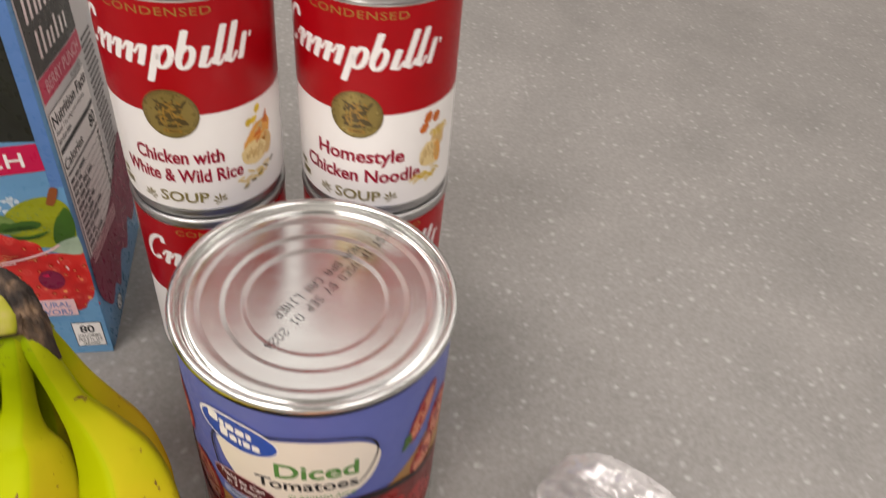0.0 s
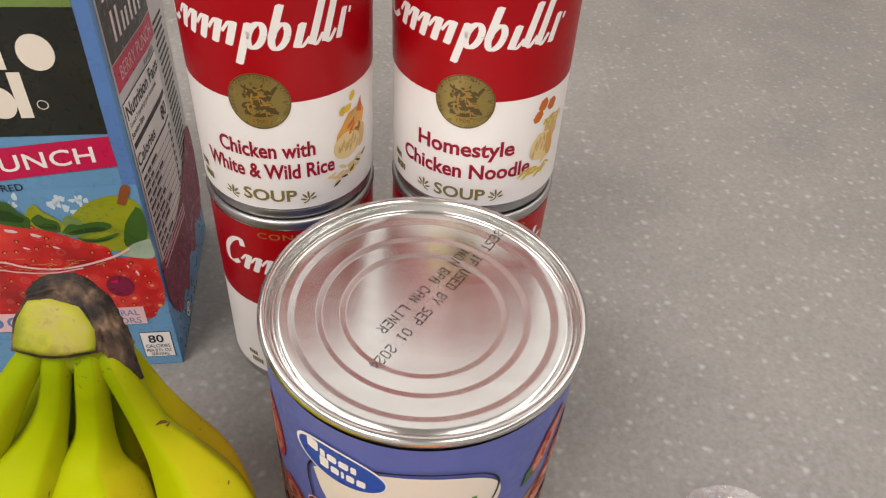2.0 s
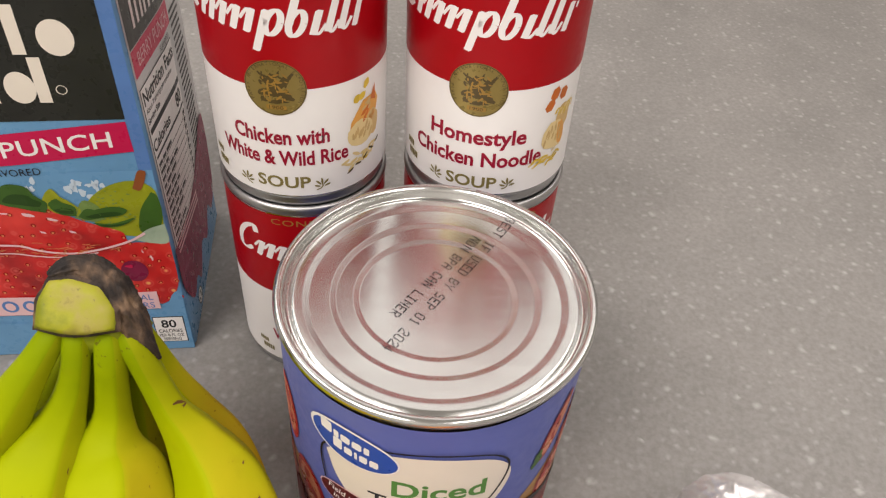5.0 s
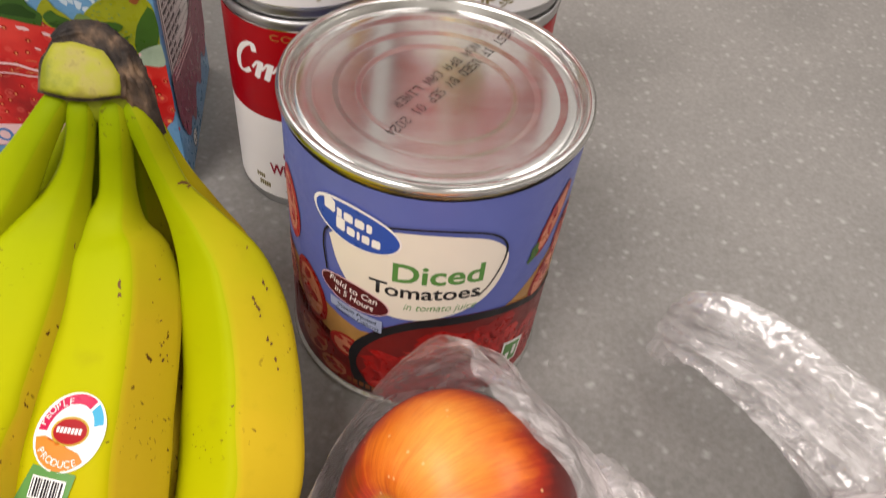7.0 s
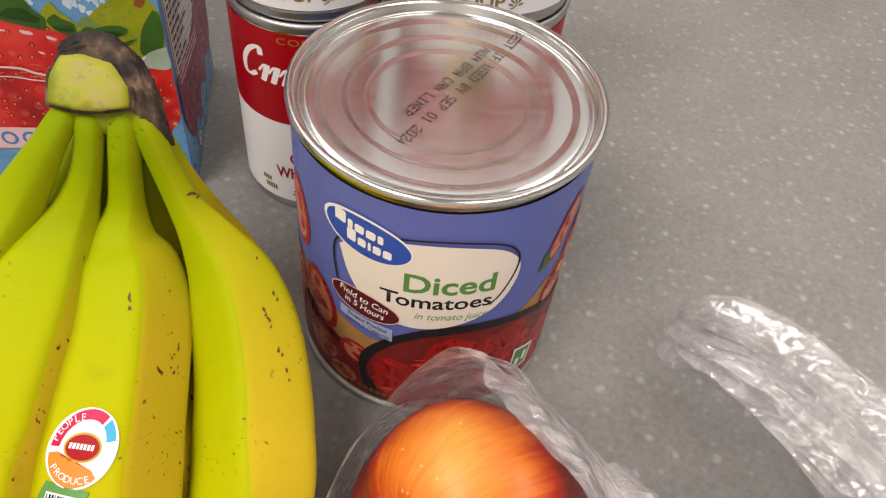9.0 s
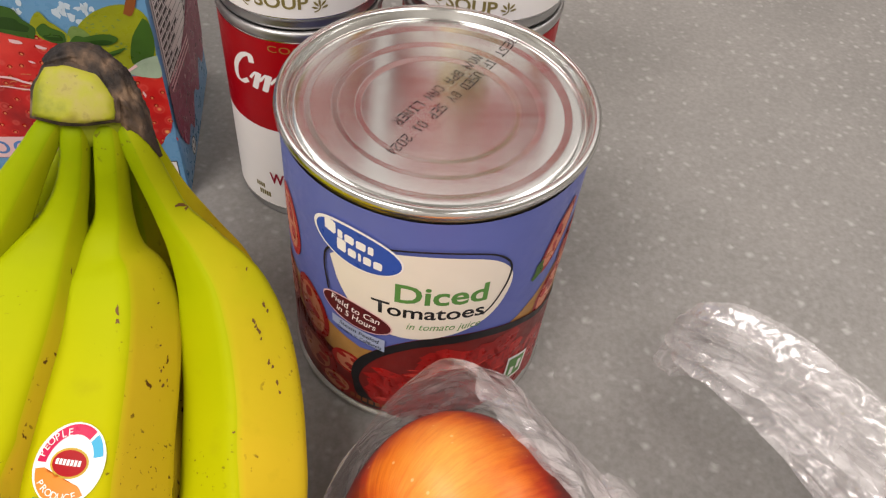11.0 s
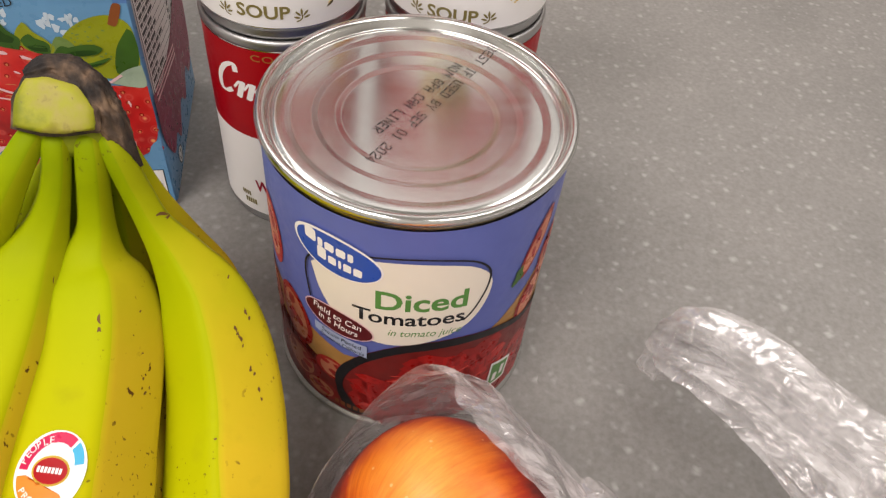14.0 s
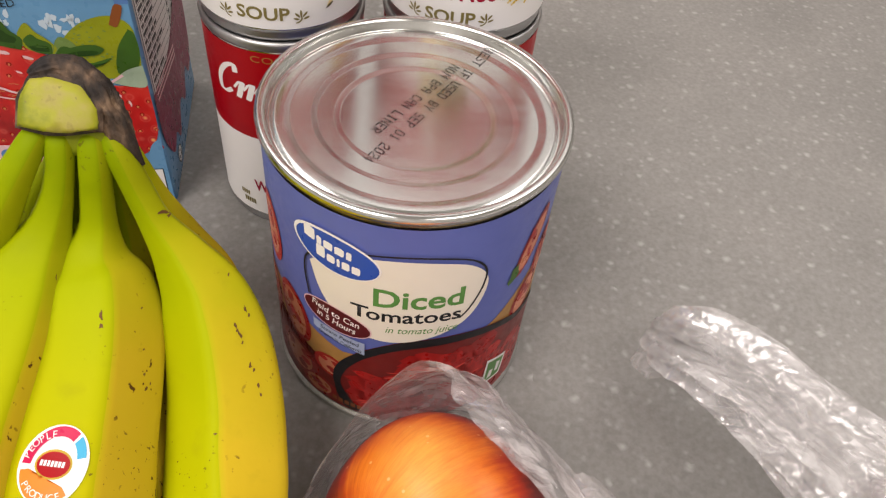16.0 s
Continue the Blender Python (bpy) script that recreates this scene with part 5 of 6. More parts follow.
# ---- bunch of bananas ----
def finger(rows, ridge, parent, ripe_bounce=1.0, squash=0.97, name="banana"):
    """One banana: a softly five-sided tube along a curve, with its own thickness along the way."""
    line = smooth_line([r[:3] for r in rows], 7)
    rad = [r[0] for r in smooth_line([(r[3], 0.0) for r in rows], 7)]
    bm = bmesh.new()
    uvl = bm.loops.layers.uv.new("UVMap")
    segs, rings, along = 50, [], [0.0]
    for a, b in zip(line, line[1:]):
        along.append(along[-1] + (b - a).length)
    ridge = Vector(ridge)
    for i, p in enumerate(line):
        d = (line[min(i + 1, len(line) - 1)] - line[max(i - 1, 0)]).normalized()
        nrm = (ridge - d * ridge.dot(d)).normalized()
        side = d.cross(nrm).normalized()
        ring = []
        for k in range(segs):
            a = 2 * math.pi * k / segs
            b = (a - radians(90) + math.pi / 5) % (2 * math.pi / 5) - math.pi / 5
            flat = math.cos(math.pi / 5) / math.cos(math.pi / 5 - abs(b))
            k5 = min(1.0, max(0.35, (i / (len(line) - 1) - 0.10) / 0.25))
            edge = 0.965 * (1 - k5) + (0.20 + 0.80 * flat) * k5
            r = rad[i] * edge
            ring.append(bm.verts.new(p + side * (r * squash * math.cos(a)) + nrm * (r * math.sin(a))))
        rings.append(ring)
    for i, (a, b) in enumerate(zip(rings, rings[1:])):
        for k in range(segs):
            j = (k + 1) % segs
            f = bm.faces.new((a[k], a[j], b[j], b[k]))
            start = (k / segs - 90 / 360) % 1.0
            for lp, (t, s) in zip(f.loops, ((i, 0), (i, 1), (i + 1, 1), (i + 1, 0))):
                # scaled run along the peel: sets its ripeness and the painted bounce
                lp[uvl].uv = (ripe_bounce * along[t] / along[-1], start + s / segs)
    for ring, t in ((rings[0], 0.0), (rings[-1], 1.0)):
        f = bm.faces.new(ring)
        for lp in f.loops:
            lp[uvl].uv = (t, 0.5)
    ob = part(name, bm, M_PEEL, parent)
    tip = bmesh.new()
    e, d = line[-1], (line[-1] - line[-2]).normalized()
    bmesh.ops.create_icosphere(tip, subdivisions=2, radius=rad[-1] * 1.15)
    bmesh.ops.translate(tip, vec=e, verts=tip.verts)
    part("tip", tip, M_BARK, ob, "dry dark tip")
    return ob


def hull(points, rough=0.0, seed=1, cuts=2):
    bm = bmesh.new()
    vs = [bm.verts.new(p) for p in points]
    out = bmesh.ops.convex_hull(bm, input=vs)
    bmesh.ops.delete(bm, geom=[g for g in out["geom_interior"] if isinstance(g, bmesh.types.BMVert)], context="VERTS")
    bmesh.ops.subdivide_edges(bm, edges=bm.edges[:], cuts=cuts, use_grid_fill=True)
    for _ in range(2):
        bmesh.ops.smooth_vert(bm, verts=bm.verts[:], factor=0.35, use_axis_x=True, use_axis_y=True, use_axis_z=True)
    if rough:
        for v in bm.verts:
            v.co += Vector(noise.noise_vector(v.co * 260 + Vector((seed, 0, 0)))) * rough
    return bm


def fibre_strip(rows, segs=56):
    """A dry, fibrous strip: a rough tube with furrows along its length; rows of centre and radius."""
    line = smooth_line([r[:3] for r in rows], 10)
    rad = [r[0] for r in smooth_line([(r[3], 0.0) for r in rows], 10)]
    bm = bmesh.new()
    prev = None
    for i, p in enumerate(line):
        d = (line[min(i + 1, len(line) - 1)] - line[max(i - 1, 0)]).normalized()
        side = d.cross(Vector((0.2, -0.6, 0.8))).normalized()
        nrm = side.cross(d).normalized()
        ring = []
        for k in range(segs):
            a = 2 * math.pi * k / segs
            q = Vector((math.cos(a) * 5, math.sin(a) * 5, i * 0.10))
            furrow = 0.20 * noise.noise(q) + 0.13 * noise.noise(q * 2.3) + 0.08 * noise.noise(q * 5.1) - 0.10 * abs(noise.noise(Vector((math.cos(a) * 2, math.sin(a) * 2, i * 0.35))))
            r = max(0.0006, rad[i] * (1 + furrow))
            ring.append(bm.verts.new(p + side * r * math.cos(a) + nrm * (r * 0.8 * math.sin(a))))
        if prev:
            for k in range(segs):
                j = (k + 1) % segs
                bm.faces.new((prev[k], prev[j], ring[j], ring[k]))
        else:
            bm.faces.new(ring)
        prev = ring
    bm.faces.new(prev)
    return bm


def bananas():
    bunch = thing("banana_bunch", pose(0, 0, 0), "bunch of yellow-green bananas standing on the counter, stem up", "bananas")
    made = {}                                               # each row: centre and radius
    made["A"] = finger(((-0.1062, -0.0278, 0.1243, 0.0035), (-0.1082, -0.0321, 0.1224, 0.0044), (-0.1125, -0.0360, 0.1163, 0.0052), (-0.1188, -0.0386, 0.1071, 0.0068), (-0.1262, -0.0422, 0.0965, 0.0094), (-0.1341, -0.0477, 0.0868, 0.0143), (-0.1398, -0.0576, 0.0789, 0.0183), (-0.1433, -0.0708, 0.0709, 0.0201), (-0.1440, -0.0863, 0.0650, 0.0205), (-0.1426, -0.1021, 0.0614, 0.0205), (-0.1450, -0.1140, 0.0500, 0.0190), (-0.1465, -0.1240, 0.0350, 0.0155), (-0.1470, -0.1310, 0.0200, 0.0105), (-0.1475, -0.1360, 0.0110, 0.0050), (-0.1470, -0.1380, 0.0095, 0.0036)), (0.43, -0.82, 0.38), bunch, 0.8)
    made["B"] = finger(((-0.1012, -0.0265, 0.1244, 0.0034), (-0.1013, -0.0314, 0.1214, 0.0044), (-0.1027, -0.0339, 0.1140, 0.0044), (-0.1055, -0.0361, 0.1044, 0.0051), (-0.1095, -0.0394, 0.0948, 0.0073), (-0.1138, -0.0442, 0.0860, 0.0123), (-0.1174, -0.0525, 0.0780, 0.0172), (-0.1204, -0.0644, 0.0707, 0.0204), (-0.1227, -0.0786, 0.0645, 0.0216), (-0.1235, -0.0947, 0.0601, 0.0217), (-0.1228, -0.1091, 0.0581, 0.0214), (-0.1210, -0.1210, 0.0500, 0.0203), (-0.1185, -0.1320, 0.0370, 0.0170), (-0.1160, -0.1405, 0.0215, 0.0110), (-0.1150, -0.1460, 0.0120, 0.0050), (-0.1145, -0.1485, 0.0100, 0.0036)), (0.62, -0.46, 0.64), bunch, 0.88)
    made["C"] = finger(((-0.0944, -0.0258, 0.1244, 0.0034), (-0.0928, -0.0302, 0.1210, 0.0045), (-0.0933, -0.0323, 0.1136, 0.0050), (-0.0951, -0.0330, 0.1033, 0.0053), (-0.0967, -0.0353, 0.0918, 0.0065), (-0.0982, -0.0393, 0.0828, 0.0113), (-0.0973, -0.0450, 0.0758, 0.0173), (-0.0967, -0.0532, 0.0688, 0.0205), (-0.0964, -0.0630, 0.0627, 0.0217), (-0.0960, -0.0760, 0.0572, 0.0223), (-0.0953, -0.0908, 0.0527, 0.0229), (-0.0934, -0.1048, 0.0503, 0.0231), (-0.0910, -0.1190, 0.0440, 0.0215), (-0.0897, -0.1320, 0.0340, 0.0178), (-0.0890, -0.1430, 0.0215, 0.0112), (-0.0885, -0.1500, 0.0130, 0.0050), (-0.0885, -0.1525, 0.0105, 0.0036)), (0.46, -0.51, 0.73), bunch, 1.0)
    made["D"] = finger(((-0.0904, -0.0258, 0.1238, 0.0034), (-0.0871, -0.0291, 0.1200, 0.0045), (-0.0849, -0.0307, 0.1141, 0.0047), (-0.0826, -0.0317, 0.1046, 0.0050), (-0.0788, -0.0342, 0.0936, 0.0059), (-0.0728, -0.0370, 0.0821, 0.0099), (-0.0655, -0.0431, 0.0698, 0.0157), (-0.0605, -0.0531, 0.0588, 0.0189), (-0.0570, -0.0661, 0.0486, 0.0202), (-0.0547, -0.0806, 0.0414, 0.0210), (-0.0528, -0.0975, 0.0365, 0.0210), (-0.0545, -0.1100, 0.0315, 0.0190), (-0.0560, -0.1220, 0.0250, 0.0155), (-0.0575, -0.1320, 0.0175, 0.0105), (-0.0585, -0.1390, 0.0125, 0.0050), (-0.0590, -0.1415, 0.0105, 0.0036)), (0.00, -0.68, 0.74), bunch, 0.68)
    made["E"] = finger(((-0.0895, -0.0215, 0.1180, 0.0044), (-0.0874, -0.0185, 0.1034, 0.0043), (-0.0836, -0.0179, 0.0869, 0.0051), (-0.0779, -0.0178, 0.0701, 0.0072), (-0.0739, -0.0204, 0.0552, 0.0127), (-0.0716, -0.0277, 0.0410, 0.0171), (-0.0698, -0.0389, 0.0304, 0.0192), (-0.0620, -0.0560, 0.0310, 0.0172), (-0.0640, -0.0660, 0.0210, 0.0140), (-0.0660, -0.0760, 0.0130, 0.0060), (-0.0665, -0.0800, 0.0105, 0.0036)), (0.25, -0.75, 0.61), bunch, 1.1)
    made["F"] = finger(((-0.1035, -0.0255, 0.1156, 0.0039), (-0.1102, -0.0244, 0.1034, 0.0047), (-0.1181, -0.0222, 0.0905, 0.0073), (-0.1227, -0.0219, 0.0786, 0.0102), (-0.1259, -0.0246, 0.0666, 0.0142), (-0.1274, -0.0322, 0.0544, 0.0177), (-0.1281, -0.0426, 0.0420, 0.0189), (-0.1190, -0.0740, 0.0290, 0.0170), (-0.1180, -0.0850, 0.0190, 0.0130), (-0.1170, -0.0950, 0.0125, 0.0060), (-0.1165, -0.0990, 0.0100, 0.0036)), (0.39, -0.76, 0.52), bunch, 1.0)
    made["H"] = finger(((-0.1002, -0.0235, 0.1142, 0.0037), (-0.1047, -0.0203, 0.0999, 0.0044), (-0.1094, -0.0175, 0.0841, 0.0059), (-0.1129, -0.0176, 0.0685, 0.0086), (-0.1146, -0.0216, 0.0548, 0.0121), (-0.1146, -0.0312, 0.0408, 0.0152), (-0.1137, -0.0438, 0.0268, 0.0173), (-0.1000, -0.0800, 0.0270, 0.0165), (-0.0995, -0.0910, 0.0190, 0.0130), (-0.0990, -0.1010, 0.0125, 0.0060), (-0.0988, -0.1050, 0.0100, 0.0036)), (0.36, -0.72, 0.59), bunch, 1.0)
    made["G"] = finger(((-0.0931, -0.0226, 0.1130, 0.0039), (-0.0954, -0.0181, 0.0973, 0.0041), (-0.0973, -0.0155, 0.0802, 0.0057), (-0.0985, -0.0159, 0.0633, 0.0086), (-0.0981, -0.0212, 0.0492, 0.0126), (-0.0972, -0.0300, 0.0371, 0.0156), (-0.0970, -0.0414, 0.0244, 0.0172), (-0.0810, -0.0860, 0.0270, 0.0165), (-0.0815, -0.0950, 0.0190, 0.0130), (-0.0820, -0.1040, 0.0125, 0.0060), (-0.0822, -0.1080, 0.0100, 0.0036)), (0.31, -0.73, 0.61), bunch, 1.0)
    # crown: cut pale face, fleshy base and dry bark
    base_pts = [(-0.1102, -0.0266, 0.1207), (-0.0830, -0.0241, 0.1177), (-0.1087, -0.0321, 0.1285), (-0.0879, -0.0306, 0.1275), (-0.1092, -0.0192, 0.1197), (-0.0830, -0.0192, 0.1167), (-0.1063, -0.0182, 0.1310), (-0.0898, -0.0182, 0.1300), (-0.1087, -0.0314, 0.1192), (-0.0971, -0.0341, 0.1185), (-0.0864, -0.0311, 0.1182)]
    crown = part("crown", hull(base_pts, 0.0006, 2, 3), M_CROWN, bunch, "green fleshy crown")
    face = [(-0.1103, -0.0350, 0.1290), (-0.0991, -0.0366, 0.1280), (-0.0878, -0.0337, 0.1286), (-0.0886, -0.0298, 0.1332), (-0.0936, -0.0252, 0.1386), (-0.1006, -0.0240, 0.1398), (-0.1072, -0.0246, 0.1388), (-0.1100, -0.0296, 0.1345), (-0.1091, -0.0210, 0.1290), (-0.0896, -0.0200, 0.1290), (-0.0991, -0.0190, 0.1330)]
    part("cut_face", hull(face, 0.0003, 5, 3), M_CUT, crown, "pale green cut end of the crown")
    stem_rows = ((-0.1077, -0.0224, 0.1378, 0.0013), (-0.1043, -0.0206, 0.1387, 0.0030), (-0.0997, -0.0189, 0.1386, 0.0037), (-0.0951, -0.0197, 0.1364, 0.0048), (-0.0910, -0.0227, 0.1324, 0.0055), (-0.0875, -0.0260, 0.1273, 0.0051), (-0.0844, -0.0282, 0.1225, 0.0035), (-0.0817, -0.0296, 0.1183, 0.0018), (-0.0797, -0.0302, 0.1138, 0.0005))
    part("dry_stem", fibre_strip(stem_rows), M_BARK, crown, "dark brown dry stem end")
    mid = sum((Vector(p) for p in face[:8]), Vector()) / 8
    back = Vector((0, 0.6, -0.35)) * 0.0016
    rim = [mid + (Vector(p) - mid) * 1.13 + back for p in face[:8]] + [Vector(p) + back for p in face[8:]]
    part("cut_rim", hull(rim, 0.0005, 6, 3), M_BARK, crown, "dark edge of the cut")
    return bunch, made


bunch, fingers = bananas()


def fruit_sticker(on):
    """A paper sticker pressed on to a banana: laid down along the peel's normal."""
    from mathutils.bvhtree import BVHTree
    tree = BVHTree.FromPolygons([v.co.copy() for v in on.data.vertices], [tuple(p.vertices) for p in on.data.polygons])
    centre, nrm = Vector((-0.0954, -0.1018, 0.0644)), Vector((0.12, -0.52, 0.84)).normalized()
    yv = Vector((0.16, 0.76, 0.62))
    yv = (yv - nrm * yv.dot(nrm)).normalized()
    xv = yv.cross(nrm).normalized()

    def lay(name, bm, mat, layer, parent, note=""):
        bmesh.ops.triangulate(bm, faces=[f for f in bm.faces if len(f.verts) > 4])
        for axis in (0, 1):
            for i in range(-14, 10):
                co, no = [0, 0, 0], [0, 0, 0]
                co[axis], no[axis] = i * 0.002 + 0.0003, 1
                bmesh.ops.bisect_plane(bm, geom=bm.verts[:] + bm.edges[:] + bm.faces[:], plane_co=co, plane_no=no, dist=1e-7)
        for v in bm.verts:
            p = centre + (xv * v.co.x + yv * v.co.y) * 0.92
            hit = tree.ray_cast(p + nrm * 0.03, -nrm)
            q = hit[0] if hit[0] is not None else p
            n = hit[1] if hit[0] is not None else nrm
            v.co = q + nrm * (0.0004 + 0.00016 * layer)
        return part(name, bm, mat, parent, note, smooth=True)

    lay("sticker", poly(ellipse(0, 0.001, 0.0102, 0.0116, -12, 40)), M_WHITE, 0, on, "white oval fruit sticker")
    for a0, a1, m, nm in ((72, 196, M_MAGENTA, "pink band"), (30, 66, M_CYAN, "blue band"), (206, 330, M_ORANGE, "orange band")):
        pts = ellipse(0, 0.001, 0.0092, 0.0112, -12, 14, a0, a1) + list(reversed(ellipse(0, 0.001, 0.0066, 0.0082, -12, 14, a0, a1)))
        lay("sticker_band", poly(pts), m, 1, on, nm)
    lay("sticker_lettering", shift(arc_text("PEOPLE", 0.0030, 0.0087, 140, 78), 0, 0.001), M_WHITE, 2, on)
    lay("sticker_lettering", shift(arc_text("PRODUCE", 0.0028, 0.0089, 262, 84, True), 0, 0.001), M_WHITE, 2, on)
    lay("sticker_badge", poly(ellipse(0.0002, 0.0012, 0.0056, 0.0042, 8, 28)), M_CORN, 1, on, "yellow edge of the badge")
    lay("sticker_badge", poly(ellipse(0.0002, 0.0012, 0.0050, 0.0036, 8, 28)), M_RED, 2, on, "red badge")
    lay("sticker_badge_mark", poly(*[rect(-0.0038 + i * 0.0011, 0.0006, -0.0038 + i * 0.0011 + 0.0008, 0.0022, 0.08) for i in range(7)]), M_WHITE, 3, on)
    lay("sticker_tail", poly([(-0.0072, -0.0095), (0.0060, -0.0100), (0.0050, -0.0215), (-0.0100, -0.0205)]), M_GREEN, 0, on, "green sticker tail")
    lay("sticker_code", poly(rect(-0.0062, -0.0185, 0.0040, -0.0122)), M_WHITE, 1, on)
    lay("sticker_code_bars", poly(*[rect(-0.0058 + i * 0.00085, -0.0180, -0.0058 + i * 0.00085 + (0.00055 if i % 3 else 0.0003), -0.0127) for i in range(11)]), M_BLACK, 2, on)


fruit_sticker(fingers["C"])


def peel_scars(on, marks):
    """Small brown scars on a peel: place, half length, half width, turn."""
    from mathutils.bvhtree import BVHTree
    tree = BVHTree.FromPolygons([v.co.copy() for v in on.data.vertices], [tuple(p.vertices) for p in on.data.polygons])
    rng = random.Random(31)
    for x, y, z, a, b, turn in marks:
        out = Vector((0.25, -0.5, 0.83))
        hit, nrm, _, _ = tree.ray_cast(Vector((x, y, z)) + out * 0.04, -out)
        if hit is None:
            continue
        xv = Vector((1, 0.1, 0.2)).cross(nrm).cross(nrm).normalized() * -1
        yv = nrm.cross(xv)
        bm = bmesh.new()
        bm.faces.new([bm.verts.new(hit + xv * px + yv * py + nrm * 0.00012) for px, py in lumpy(rng, 0, 0, a * 0.8, b * 0.8, 11, 0.45, turn)])
        part("scar", bm, M_SCAR, on, "small brown scar", smooth=False)


peel_scars(fingers["D"], ((-0.0753, -0.0359, 0.1006, 0.0034, 0.0007, -12), (-0.0736, -0.0360, 0.0998, 0.0014, 0.0005, 30), (-0.0554, -0.0462, 0.0855, 0.0007, 0.0004, 70), (-0.0497, -0.0541, 0.0781, 0.0013, 0.0005, 100), (-0.0485, -0.0554, 0.0769, 0.0008, 0.0004, 80), (-0.0525, -0.0588, 0.0753, 0.0012, 0.0006, 95), (-0.0508, -0.0610, 0.0734, 0.0013, 0.0006, 110), (-0.0518, -0.0600, 0.0743, 0.0007, 0.0005, 60), (-0.0500, -0.0629, 0.0720, 0.0006, 0.0004, 60), (-0.0471, -0.0687, 0.0677, 0.0012, 0.0007, 80), (-0.0458, -0.0695, 0.0669, 0.0008, 0.0005, 50), (-0.0441, -0.0735, 0.0642, 0.0010, 0.0005, 85), (-0.0431, -0.0759, 0.0626, 0.0009, 0.0005, 95), (-0.0558, -0.0874, 0.0587, 0.0006, 0.0004, 0)))
peel_scars(fingers["C"], ((-0.0899, -0.0637, 0.0837, 0.0024, 0.0006, 95), (-0.0895, -0.0661, 0.0819, 0.0011, 0.0007, 85), (-0.0782, -0.0692, 0.0755, 0.0005, 0.0004, 0), (-0.0773, -0.0754, 0.0713, 0.0007, 0.0005, 40), (-0.0764, -0.0788, 0.0690, 0.0010, 0.0005, 30), (-0.0755, -0.0775, 0.0695, 0.0007, 0.0004, 50), (-0.0798, -0.0591, 0.0831, 0.0006, 0.0004, 20)))
peel_scars(fingers["B"], ((-0.1031, -0.0573, 0.0947, 0.0016, 0.0003, 60), (-0.1016, -0.0878, 0.0738, 0.0008, 0.0005, 90), (-0.1030, -0.0826, 0.0774, 0.0006, 0.0004, 80)))


# ---- apple in an open plastic bag ----
APPLE_C, APPLE_R = Vector((0.0138, -0.1110, 0.0395)), 0.0384


def apple():
    prof = []
    for i in range(41):
        a = math.pi * i / 40
        r = math.sin(a) * (1 + 0.05 * math.cos(a))
        z = math.cos(a) * 0.92
        dip = 0.36 * math.exp(-(r / 0.30) ** 2) if a < math.pi / 2 else 0.22 * math.exp(-(r / 0.26) ** 2)
        prof.append((r, z - dip if a < math.pi / 2 else z + dip))
    bm = bmesh.new()
    uvl = bm.loops.layers.uv.new("UVMap")
    segs, rings = 64, []
    for r, z in prof:
        rings.append([bm.verts.new(Vector((r * math.cos(t) * (1 + 0.02 * math.cos(5 * t)), r * math.sin(t) * (1 + 0.02 * math.cos(5 * t)), z)) * APPLE_R) for t in [2 * math.pi * k / segs for k in range(segs)]])
    for i, (a, b) in enumerate(zip(rings, rings[1:])):
        for k in range(segs):
            j = (k + 1) % segs
            f = bm.faces.new((a[k], a[j], b[j], b[k]))
            for lp, (t, s) in zip(f.loops, ((i, k), (i, k + 1), (i + 1, k + 1), (i + 1, k))):
                lp[uvl].uv = (s / segs, t / 40)
    axis = Vector((-0.72, -0.42, 0.50)).normalized()
    turn = axis.to_track_quat("Z", "Y").to_matrix().to_4x4()
    bmesh.ops.transform(bm, matrix=turn, verts=bm.verts)
    bmesh.ops.remove_doubles(bm, verts=bm.verts, dist=1e-5)
    ob = thing("apple", Matrix.Translation(APPLE_C), "red and orange streaked apple in an open clear bag", "apple")
    part("skin", bm, M_APPLE, ob, "red skin with orange cheek")
    st = bmesh.new()
    line = smooth_line([Vector((0, 0, 0.50)) * APPLE_R, Vector((0.03, 0, 0.72)) * APPLE_R, Vector((0.10, 0.03, 0.92)) * APPLE_R], 5)
    prev = None
    for p in line:
        ring = [st.verts.new(p + Vector((0.0013 * math.cos(t), 0.0013 * math.sin(t), 0))) for t in [2 * math.pi * k / 8 for k in range(8)]]
        if prev:
            for k in range(8):
                st.faces.new((prev[k], prev[(k + 1) % 8], ring[(k + 1) % 8], ring[k]))
        prev = ring
    st.faces.new(prev)
    bmesh.ops.transform(st, matrix=turn, verts=st.verts)
    part("stem", st, M_BARK, ob, "short brown stem")
    return ob


apple()


def even(pts, n):
    """n + 1 points at even steps along a list of points."""
    out = []
    for i in range(n + 1):
        f = i * (len(pts) - 1) / n
        k = min(int(f), len(pts) - 2)
        out.append(pts[k].lerp(pts[k + 1], f - k))
    return out


